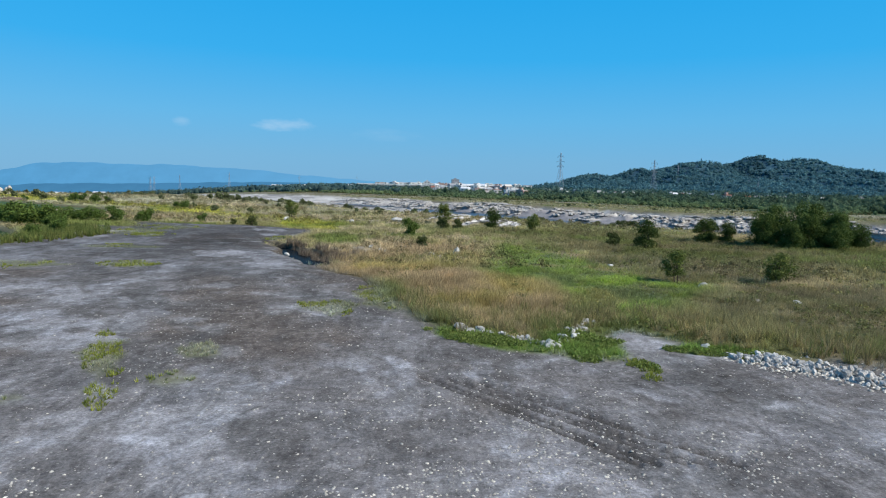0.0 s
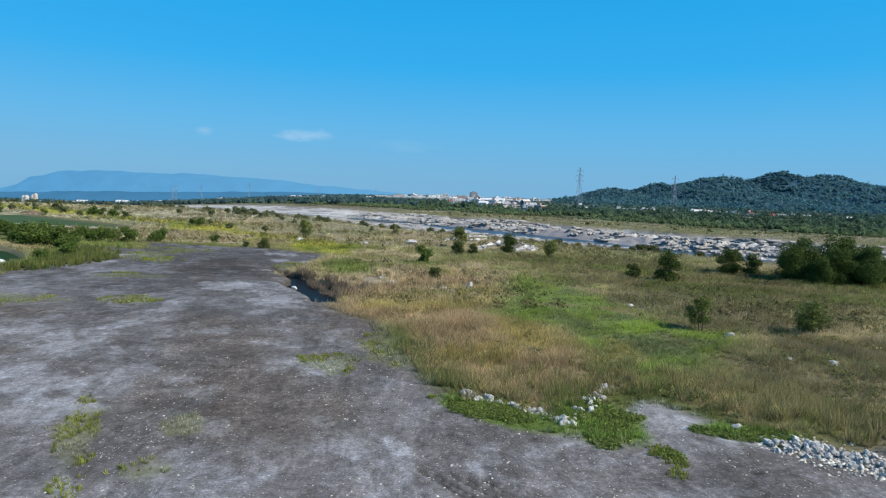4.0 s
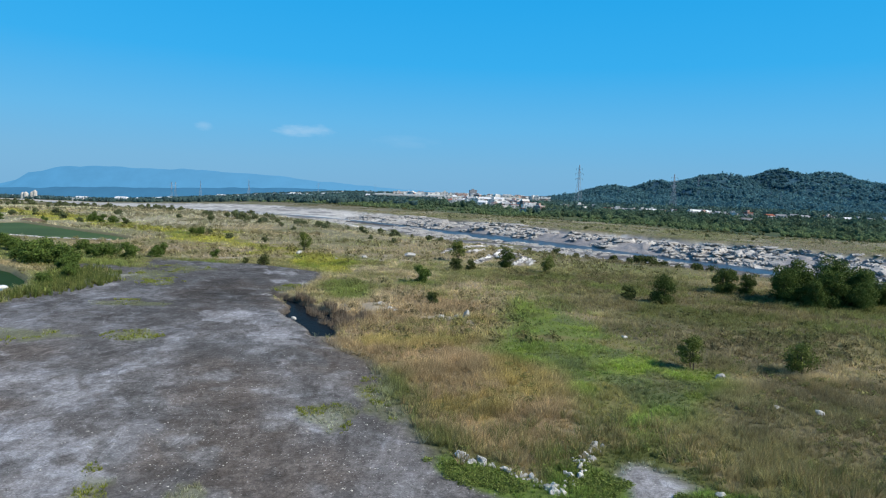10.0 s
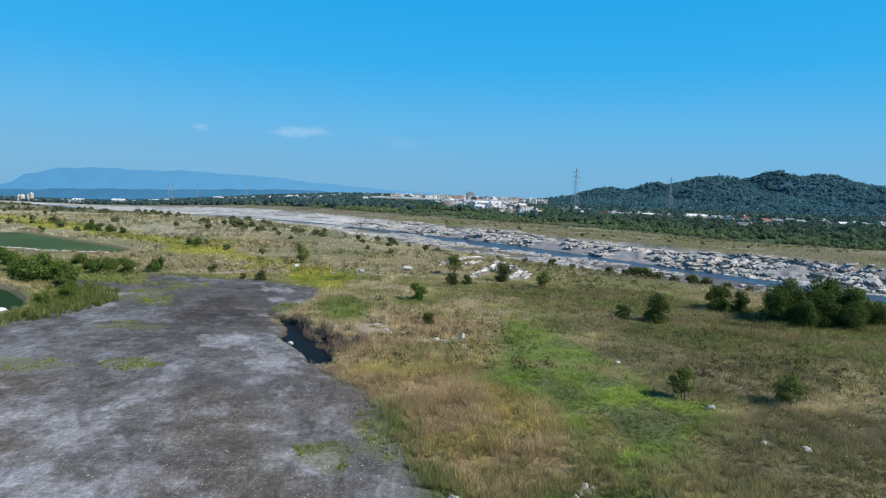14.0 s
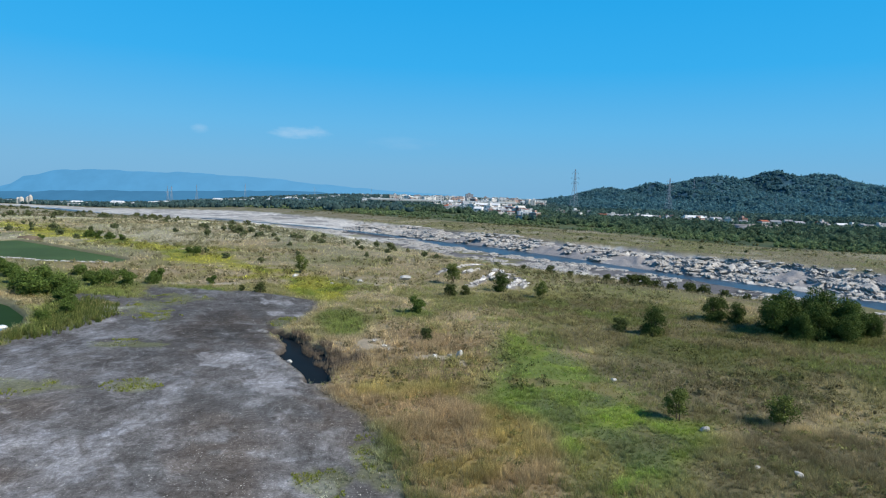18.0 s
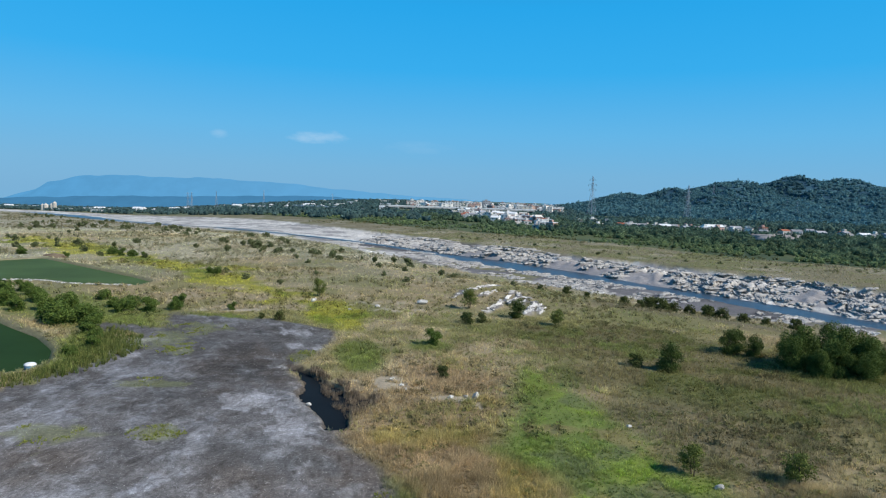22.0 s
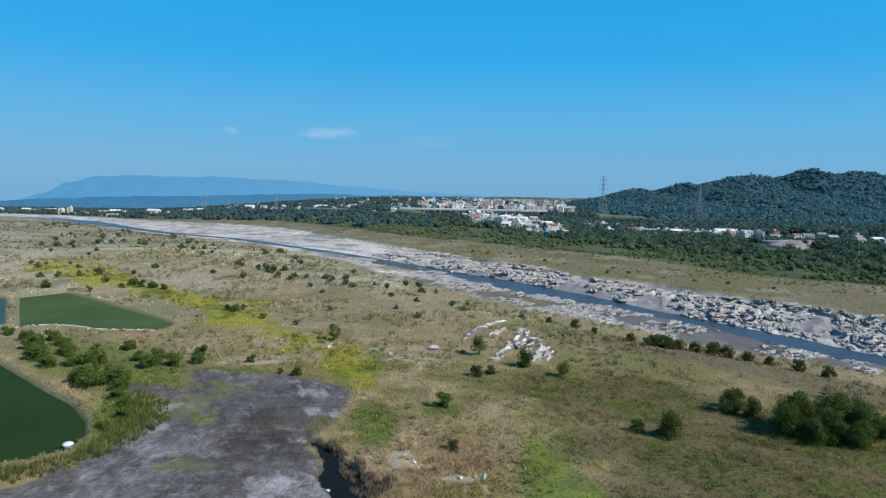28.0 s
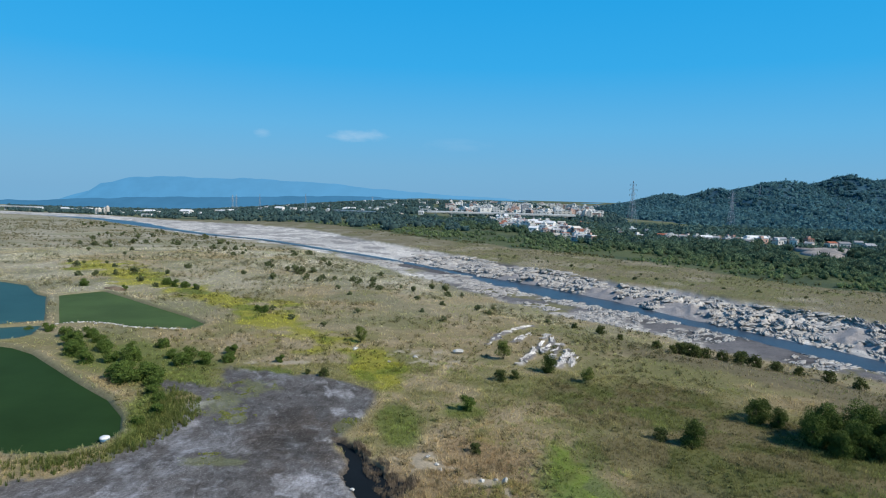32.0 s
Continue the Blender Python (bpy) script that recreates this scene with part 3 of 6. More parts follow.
def tinted(name, rough=0.9, spec=0.12, low=0.7, high=1.3, island=True, translucent=0.0):
    """Colour from the mesh's own cover colour, varied piece by piece."""
    m, n, l, b = material(name, rough, 0, spec)
    at = n.new("ShaderNodeAttribute")
    at.attribute_name = "tint"
    col = at.outputs["Color"]
    if island:
        g = n.new("ShaderNodeNewGeometry")
        col = blend(n, l, "MULTIPLY", 1.0, col, ramp(n, l, g.outputs["Random Per Island"], [(0, (low, low, low)), (1, (high, high * 0.98, high * 0.9))]))
    l.new(col, b.inputs["Base Color"])
    if translucent:
        tr, mx = n.new("ShaderNodeBsdfTranslucent"), n.new("ShaderNodeMixShader")
        mx.inputs[0].default_value = translucent
        l.new(col, tr.inputs["Color"])
        l.new(b.outputs[0], mx.inputs[1])
        l.new(tr.outputs[0], mx.inputs[2])
        l.new(mx.outputs[0], n["Material Output"].inputs["Surface"])
    return m


m_ground, gn, gl, gb = material("ground_cover", 0.95, 0, 0.12)
at = gn.new("ShaderNodeAttribute")
at.attribute_name = "tint"
ga = gn.new("ShaderNodeAttribute")
ga.attribute_name = "gravel"
fine = link_noise(gn, gl, 2.6, 8.0, 0.7)
mid = link_noise(gn, gl, 0.35, 5.0, 0.6)
gcol = blend(gn, gl, "MULTIPLY", 0.75, at.outputs["Color"], ramp(gn, gl, fine, [(0.3, (0.55, 0.55, 0.55)), (0.5, (1, 1, 1)), (0.72, (1.5, 1.5, 1.5))]))
gcol = blend(gn, gl, "MULTIPLY", 0.6, gcol, ramp(gn, gl, mid, [(0.3, (0.75, 0.75, 0.75)), (0.7, (1.22, 1.2, 1.16))]))
# pebbles lying in the gravel
gtc = gn.new("ShaderNodeTexCoord")
gv = gn.new("ShaderNodeTexVoronoi")
gv.inputs["Scale"].default_value = 8.0
gl.new(gtc.outputs["Object"], gv.inputs["Vector"])
gs = gn.new("ShaderNodeSeparateColor")
gl.new(gv.outputs["Color"], gs.inputs[0])
gpick = gn.new("ShaderNodeMath")
gpick.operation = "GREATER_THAN"
gpick.inputs[1].default_value = 0.90
gl.new(gs.outputs[0], gpick.inputs[0])
gsize = gn.new("ShaderNodeMath")
gsize.operation = "LESS_THAN"
gsize.inputs[1].default_value = 0.30
gl.new(gv.outputs["Distance"], gsize.inputs[0])
gm1 = gn.new("ShaderNodeMath")
gm1.operation = "MULTIPLY"
gl.new(gpick.outputs[0], gm1.inputs[0])
gl.new(gsize.outputs[0], gm1.inputs[1])
gm2 = gn.new("ShaderNodeMath")
gm2.operation = "MULTIPLY"
gl.new(gm1.outputs[0], gm2.inputs[0])
gl.new(ga.outputs["Fac"], gm2.inputs[1])
gcol = blend(gn, gl, "MIX", gm2.outputs[0], gcol, (0.40, 0.39, 0.37))
# wispy silt and tyre-smeared dirt at hand's width, on the gravel alone
gw = gn.new("ShaderNodeTexNoise")
gw.inputs["Scale"].default_value, gw.inputs["Detail"].default_value, gw.inputs["Roughness"].default_value, gw.inputs["Distortion"].default_value = 0.55, 9.0, 0.72, 1.6
gmap = gn.new("ShaderNodeMapping")
gmap.inputs["Scale"].default_value = (1.5, 0.7, 1.0)
gmap.inputs["Rotation"].default_value = (0, 0, 0.35)
gl.new(gtc.outputs["Object"], gmap.inputs[0])
gl.new(gmap.outputs[0], gw.inputs["Vector"])
speck = link_noise(gn, gl, 9.0, 7.0, 0.75)
gcol = blend(gn, gl, "MULTIPLY", ga.outputs["Fac"], gcol, ramp(gn, gl, speck, [(0.32, (0.55, 0.55, 0.55)), (0.5, (0.97, 0.97, 0.97)), (0.60, (1.2, 1.2, 1.2)), (0.70, (1.7, 1.7, 1.7))]))
gcol = blend(gn, gl, "MULTIPLY", ga.outputs["Fac"], gcol, ramp(gn, gl, gw.outputs[0], [(0.30, (0.55, 0.54, 0.53)), (0.48, (0.95, 0.95, 0.95)), (0.58, (1.18, 1.18, 1.2)), (0.72, (1.5, 1.52, 1.57))]))
# long wisps of dried silt dragged over the mud
gz_ = gn.new("ShaderNodeTexNoise")
gz_.inputs["Scale"].default_value, gz_.inputs["Detail"].default_value, gz_.inputs["Roughness"].default_value, gz_.inputs["Distortion"].default_value = 0.16, 10.0, 0.70, 2.2
gmap2 = gn.new("ShaderNodeMapping")
gmap2.inputs["Scale"].default_value = (1.0, 1.35, 1.0)
gmap2.inputs["Rotation"].default_value = (0, 0, 0.30)
gl.new(gtc.outputs["Object"], gmap2.inputs[0])
gl.new(gmap2.outputs[0], gz_.inputs["Vector"])
wisp = ramp(gn, gl, gz_.outputs[0], [(0.30, (0.66, 0.64, 0.62)), (0.45, (0.90, 0.89, 0.88)), (0.54, (0.95, 0.95, 0.95)), (0.59, (1.16, 1.17, 1.19)), (0.67, (1.38, 1.40, 1.44))])
gcol = blend(gn, gl, "MULTIPLY", ga.outputs["Fac"], gcol, wisp)
gl.new(gcol, gb.inputs["Base Color"])
bump(gn, gl, gb, fine, 0.7, 0.12)

m_grass = tinted("grass_blades", 0.8, 0.15, 0.7, 1.5, translucent=0.35)
m_leaf = tinted("leaves", 0.75, 0.10, 0.7, 1.6, translucent=0.25)
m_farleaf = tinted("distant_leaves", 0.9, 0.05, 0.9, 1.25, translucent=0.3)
m_bark = varied("bark", [(0.3, (0.05, 0.04, 0.03)), (0.7, (0.13, 0.105, 0.08))], 6, 0.95, bumpy=0.03)
m_rock = varied("pale_river_rock", [(0.26, (0.36, 0.345, 0.33)), (0.40, (0.60, 0.58, 0.55)), (0.75, (0.72, 0.70, 0.665))], 0.55, 0.95, bumpy=0.12, per_piece=0.4)
m_stone = varied("grey_white_stone", [(0.3, (0.40, 0.39, 0.37)), (0.7, (0.68, 0.67, 0.64))], 3.0, 0.9, bumpy=0.03, per_piece=0.35)
m_pebble = tinted("pebbles", 0.9, 0.15, 0.5, 1.3)
m_concrete = varied("weathered_concrete", [(0.3, (0.40, 0.40, 0.39)), (0.7, (0.58, 0.58, 0.57))], 0.12, 0.85, bumpy=0.02)
m_steel = varied("galvanised_steel", [(0.3, (0.26, 0.31, 0.37)), (0.7, (0.36, 0.42, 0.49))], 0.5, 0.6, metal=0.0)
m_plaster = varied("white_plaster", [(0.3, (0.66, 0.65, 0.62)), (0.7, (0.80, 0.79, 0.77))], 0.2, 0.8, per_piece=0.25)
m_cream = varied("cream_plaster", [(0.3, (0.62, 0.58, 0.52)), (0.7, (0.76, 0.72, 0.66))], 0.2, 0.8, per_piece=0.3)
m_pink = varied("pale_brick_plaster", [(0.3, (0.45, 0.30, 0.25)), (0.7, (0.58, 0.40, 0.34))], 0.2, 0.8, per_piece=0.3)
m_sheet = varied("white_roof_sheeting", [(0.3, (0.72, 0.73, 0.74)), (0.7, (0.82, 0.83, 0.84))], 0.1, 0.55, spec=0.4)
m_redroof = varied("red_roof_tiles", [(0.3, (0.30, 0.10, 0.06)), (0.7, (0.42, 0.17, 0.11))], 0.5, 0.85, per_piece=0.3)
m_greyroof = varied("grey_roof", [(0.3, (0.26, 0.27, 0.29)), (0.7, (0.42, 0.43, 0.45))], 0.3, 0.8, per_piece=0.3)
m_glass = varied("dark_window_glass", [(0.3, (0.04, 0.06, 0.08)), (0.7, (0.09, 0.12, 0.15))], 0.5, 0.15, spec=0.5)
m_blue = varied("blue_plastic", [(0.3, (0.10, 0.22, 0.34)), (0.7, (0.16, 0.30, 0.42))], 2, 0.6)


def water_material(name, deep, rough, ripple, size, ior=1.33):
    m, n, l, b = material(name, rough, 0, 0.5)
    b.inputs["IOR"].default_value = ior
    k = link_noise(n, l, 0.05, 4)
    l.new(ramp(n, l, k, [(0.35, deep), (0.65, tuple(c * 1.35 for c in deep))]), b.inputs["Base Color"])
    bump(n, l, b, link_noise(n, l, size, 3), ripple, 0.05)
    return m


m_river = water_material("river_water", (0.042, 0.056, 0.076), 0.3, 0.6, 1.2)
m_river.node_tree.nodes["Principled BSDF"].inputs["Specular IOR Level"].default_value = 0.22
m_pond = water_material("green_pond_water", (0.020, 0.044, 0.014), 0.5, 0.4, 1.5, 1.12)
m_pond.node_tree.nodes["Principled BSDF"].inputs["Specular IOR Level"].default_value = 0.07
m_pond_far = water_material("algae_pond_water", (0.055, 0.088, 0.030), 0.5, 0.4, 1.5, 1.12)
m_pond_far.node_tree.nodes["Principled BSDF"].inputs["Specular IOR Level"].default_value = 0.10
m_pond_side = water_material("blue_green_pond_water", (0.026, 0.068, 0.062), 0.4, 0.4, 1.5, 1.14)
m_pool = water_material("dark_ditch_water", (0.010, 0.014, 0.018), 0.25, 0.3, 2.0, 1.08)
m_pool.node_tree.nodes["Principled BSDF"].inputs["Specular IOR Level"].default_value = 0.08


# ---- mesh helpers ----
def raw_mesh(name, verts, faces, mat, tint=None, extra=None, shade=False):
    """Mesh from arrays; all faces have the same number of corners."""
    verts, faces = np.asarray(verts, np.float32), np.asarray(faces, np.int32)
    me = bpy.data.meshes.new(name)
    n, k = faces.shape
    me.vertices.add(len(verts))
    me.vertices.foreach_set("co", verts.ravel())
    me.loops.add(n * k)
    me.loops.foreach_set("vertex_index", faces.ravel())
    me.polygons.add(n)
    me.polygons.foreach_set("loop_start", np.arange(0, n * k, k, dtype=np.int32))
    if shade:
        me.polygons.foreach_set("use_smooth", np.ones(n, bool))
    if tint is not None:
        a = me.attributes.new("tint", "FLOAT_COLOR", "POINT")
        a.data.foreach_set("color", np.concatenate([tint, np.ones((len(verts), 1))], 1).astype(np.float32).ravel())
    for key, v in (extra or {}).items():
        a = me.attributes.new(key, "FLOAT", "POINT")
        a.data.foreach_set("value", np.asarray(v, np.float32))
    me.materials.append(mat)
    me.update(calc_edges=True)
    return me


def bm_mesh(name, bm, mat, shade=False):
    me = bpy.data.meshes.new(name)
    bm.to_mesh(me)
    bm.free()
    me.materials.append(mat)
    if shade:
        for p in me.polygons:
            p.use_smooth = True
    return me


def part(name, data, parent, label="", m=None):
    ob = new(name, data)
    ob.parent = parent
    if m is not None:
        ob.matrix_basis = m
    if label:
        ob["label"] = label
    return ob


def box(bm, lo, hi, bevel=0.0):
    """Adds a box, with softened edges where bevel is given."""
    c = [(a + b) / 2 for a, b in zip(lo, hi)]
    s = [b - a for a, b in zip(lo, hi)]
    r = bmesh.ops.create_cube(bm, size=1, matrix=Matrix.Translation(c) @ Matrix.Diagonal((*s, 1)))
    if bevel:
        bmesh.ops.bevel(bm, geom=list({e for v in r["verts"] for e in v.link_edges}), offset=bevel, segments=1, affect="EDGES")


def bar(bm, a, b, w0, w1=None, sides=4):
    """Adds a straight tapered bar from a to b."""
    a, b = Vector(a), Vector(b)
    m = Matrix.Translation((a + b) / 2) @ (b - a).to_track_quat("Z", "Y").to_matrix().to_4x4()
    bmesh.ops.create_cone(bm, cap_ends=True, segments=sides, radius1=w0, radius2=w0 if w1 is None else w1, depth=(b - a).length, matrix=m)


def at_ground(x, y, dz=0.0):
    return float(height(np.array([x]), np.array([y]))[0]) + dz

# ---- the ground, one sheet to the horizon ----
theta = np.concatenate([np.linspace(-58, 58, 520), np.linspace(58, 302, 64)[1:-1]])
rad = np.concatenate([5.0 * 1.0132 ** np.arange(0, 249), 5.0 * 1.0132 ** 248 * 1.0062 ** np.arange(1, 160)])
rad = np.concatenate([rad, rad[-1] * 1.015 ** np.arange(1, 300)])
rad = np.append(np.sort(np.concatenate([rad[rad < 4850], np.arange(63.1, 89, 0.5), np.arange(136.3, 176, 0.9)])), 4850)
A, R = np.meshgrid(np.radians(theta), rad)
gx, gy = (np.sin(A) * R).ravel(), (np.cos(A) * R).ravel()
gx, gy = np.append(gx, 0.0), np.append(gy, 0.0)
gz = height(gx, gy)
nt, nr = len(theta), len(rad)
i, j = np.meshgrid(np.arange(nr - 1), np.arange(nt), indexing="ij")
j2 = (j + 1) % nt
quads = np.stack([i * nt + j, i * nt + j2, (i + 1) * nt + j2, (i + 1) * nt + j], -1).reshape(-1, 4)[:, ::-1]
hub = len(gx) - 1
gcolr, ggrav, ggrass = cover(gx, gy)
verts = np.stack([gx, gy, gz], -1)
# the middle is closed by a ring of thin quads round a small inner circle
inner = np.stack([np.sin(np.radians(theta)) * 0.004, np.cos(np.radians(theta)) * 0.004, np.zeros(nt)], -1)
base_i = len(verts)
verts = np.concatenate([verts, inner])
ring = np.stack([np.arange(nt), (np.arange(nt) + 1) % nt, base_i + (np.arange(nt) + 1) % nt, base_i + np.arange(nt)], -1)
quads = np.concatenate([quads, ring])
gcolr = np.concatenate([gcolr, np.repeat(gcolr[hub:hub + 1], nt, 0)])
ggrav = np.concatenate([ggrav, np.ones(nt)])
ground = new("ground", raw_mesh("ground", verts, quads, m_ground, gcolr, {"gravel": ggrav}, shade=True))
tagged(ground, "river plain with bare gravel yard, dry grass and rocky river bed", "ground", kind="structure")


def water_sheet(name, poly, z, mat, label):
    bm = bmesh.new()
    vs = [bm.verts.new((x, y, 0)) for x, y in poly]
    f = bm.faces.new(vs)
    if f.normal.z < 0:
        f.normal_flip()
    bm.normal_update()
    if f.normal.z < 0:
        f.normal_flip()
    ob = new(name, bm_mesh(name, bm, mat))
    ob.location = (0, 0, z)
    return tagged(ob, label, "water", kind="structure")


water_sheet("pond_water_near", POND_NEAR, -0.22, m_pond, "still dark green water of a fish pond")
water_sheet("pond_water_far", POND_FAR, -0.20, m_pond_far, "still green water of a long fish pond")
water_sheet("pond_water_side", POND_SIDE, -0.20, m_pond_side, "blue reflecting water of a fish pond")
water_sheet("ditch_water", [(-26, 85), (-21, 86), (-14, 79), (-8, 75), (-9, 66), (-11, 60), (-15, 60), (-21, 70)], -0.66, m_pool, "dark still pool in a reedy ditch")
water_sheet("pond_water_low", POND_LOW, -0.20, m_pond_side, "still green water of a small fish pond")
ys = np.concatenate([np.linspace(70, 600, 150), np.linspace(610, 1600, 70)])
xc, hw = np.interp(ys, WATER_Y, WATER_X), water_half(ys) * 1.6
depth = np.interp(ys, [60, 160, 240, 330, 600, 2200], [5.5, 5.0, 4.0, 3.0, 2.5, 2.0])
wz = sink(xc, ys) - depth - 0.12
left, right = np.stack([xc - hw, ys, wz], -1), np.stack([xc + hw, ys, wz], -1)
k = np.arange(len(ys) - 1)
n = len(ys)
river = new("river_water", raw_mesh("river_water", np.concatenate([left, right]), np.stack([k, n + k, n + k + 1, k + 1], -1), m_river, shade=True))
tagged(river, "shallow blue-grey river winding between pale rocks", "river", kind="structure")


# ---- hills and far distance ----
def hill_height(x, y):
    prof = np.interp(x + (fbm(x, y, 260, 90) - 0.5) * 160 * smooth(1750, 1200, y), RIDGE_X, RIDGE_Z)
    front = np.where(y > 1800, smooth(2700, 1800, y), np.clip((y - 690) / 1110, 0, 1) ** 1.45)
    spur = 0.55 + 0.9 * np.abs(fbm(x + 0.35 * y, y * 0.45, 190, 91) - 0.5) * 2
    spur = 1 + (np.minimum(spur, 1.0) - 1) * smooth(1790, 1600, y)
    return prof * front * spur + (fbm(x, y, 60, 92) - 0.5) * 12 * front


hx, hy = np.meshgrid(np.linspace(100, 2600, 300), np.linspace(690, 2700, 190))
hx, hy = hx.ravel(), hy.ravel()
hz = np.maximum(hill_height(hx, hy), -6) - 1.0 - 14 * smooth(730, 690, hy) - 60 * smooth(140, 100, hx)
i, j = np.meshgrid(np.arange(189), np.arange(299), indexing="ij")
q = np.stack([i * 300 + j, i * 300 + j + 1, (i + 1) * 300 + j + 1, (i + 1) * 300 + j], -1).reshape(-1, 4)
# the blue in the hill's green is distance haze painted into its colour
HAZED_WOODS = np.array((0.046, 0.106, 0.140))
htint = np.repeat(HAZED_WOODS[None], len(hx), 0) * (0.7 + 0.6 * fbm(hx, hy, 70, 93))[:, None]
m_hill, n_, l_, b_ = material("hazed_hill_undergrowth", 0.95, 0, 0.1)
a_ = n_.new("ShaderNodeAttribute")
a_.attribute_name = "tint"
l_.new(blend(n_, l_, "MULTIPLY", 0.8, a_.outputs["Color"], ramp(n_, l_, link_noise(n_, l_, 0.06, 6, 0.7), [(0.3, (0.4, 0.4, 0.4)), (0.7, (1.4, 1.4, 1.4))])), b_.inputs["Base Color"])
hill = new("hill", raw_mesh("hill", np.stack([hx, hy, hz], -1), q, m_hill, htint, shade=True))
tagged(hill, "steep wooded hill ridge with several knolls", "hill", kind="structure")


def backdrop(name, y0, xs, zs, foot, colour, haze_glow, label, seed, fade=(-2700, -700)):
    """A far range as a thick wall of land behind everything else."""
    x = np.linspace(xs[0], xs[-1], 400)
    top = np.interp(x, xs, zs) + (fbm(x, x * 0, 120, seed) - 0.5) * 16
    rows = []
    for f in np.linspace(0, 1, 14):
        wob = (fbm(x, np.full_like(x, f * 900), 220, seed + 3) - 0.5) * 120 * (1 - f)
        rows.append(np.stack([x, y0 + 320 * f + wob, foot + (top - foot) * f ** 0.8], -1))
    v = np.concatenate(rows)
    i, j = np.meshgrid(np.arange(13), np.arange(399), indexing="ij")
    q = np.stack([i * 400 + j, i * 400 + j + 1, (i + 1) * 400 + j + 1, (i + 1) * 400 + j], -1).reshape(-1, 4)
    m, n, l, b = material(name + "_land_haze", 1.0, 0, 0.0)
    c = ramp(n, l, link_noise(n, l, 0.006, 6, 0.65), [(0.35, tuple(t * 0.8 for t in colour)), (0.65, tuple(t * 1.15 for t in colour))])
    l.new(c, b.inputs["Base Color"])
    # distance haze painted as emission, blending into the horizon sky colour along x
    haze_mottle = ramp(n, l, link_noise(n, l, 0.006, 6, 0.65), [(0.35, tuple(t * 0.94 for t in haze_glow)), (0.65, tuple(t * 1.05 for t in haze_glow))])
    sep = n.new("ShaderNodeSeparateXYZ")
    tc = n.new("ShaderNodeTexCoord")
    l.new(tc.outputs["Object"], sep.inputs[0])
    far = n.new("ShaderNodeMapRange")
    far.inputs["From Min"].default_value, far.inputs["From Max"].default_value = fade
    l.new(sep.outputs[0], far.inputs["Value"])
    l.new(blend(n, l, "MIX", far.outputs[0], haze_mottle, (0.135, 0.395, 0.680)), b.inputs["Emission Color"])
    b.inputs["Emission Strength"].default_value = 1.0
    ob = new(name, raw_mesh(name, v, q, m, shade=True))
    return tagged(ob, label, "mountain", kind="structure")


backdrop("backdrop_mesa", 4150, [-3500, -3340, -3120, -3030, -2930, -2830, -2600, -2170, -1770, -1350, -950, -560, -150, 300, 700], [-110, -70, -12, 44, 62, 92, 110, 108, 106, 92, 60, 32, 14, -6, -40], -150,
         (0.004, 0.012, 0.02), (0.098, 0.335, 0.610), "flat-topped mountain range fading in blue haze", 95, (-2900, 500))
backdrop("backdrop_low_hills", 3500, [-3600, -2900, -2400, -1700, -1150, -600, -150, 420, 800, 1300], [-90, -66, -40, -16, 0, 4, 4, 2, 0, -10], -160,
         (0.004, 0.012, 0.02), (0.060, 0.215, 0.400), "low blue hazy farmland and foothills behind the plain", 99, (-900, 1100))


# ---- woods ----
def ico_template(sub, seed, squash=0.85, rough=0.22):
    bm = bmesh.new()
    bmesh.ops.create_icosphere(bm, subdivisions=sub, radius=1)
    r = np.random.default_rng(seed)
    v = np.array([p.co[:] for p in bm.verts])
    f = np.array([[p.index for p in q.verts] for q in bm.faces])
    bm.free()
    v *= 1 + (r.random((len(v), 1)) - 0.5) * 2 * rough
    v[:, 2] *= squash
    return v, f


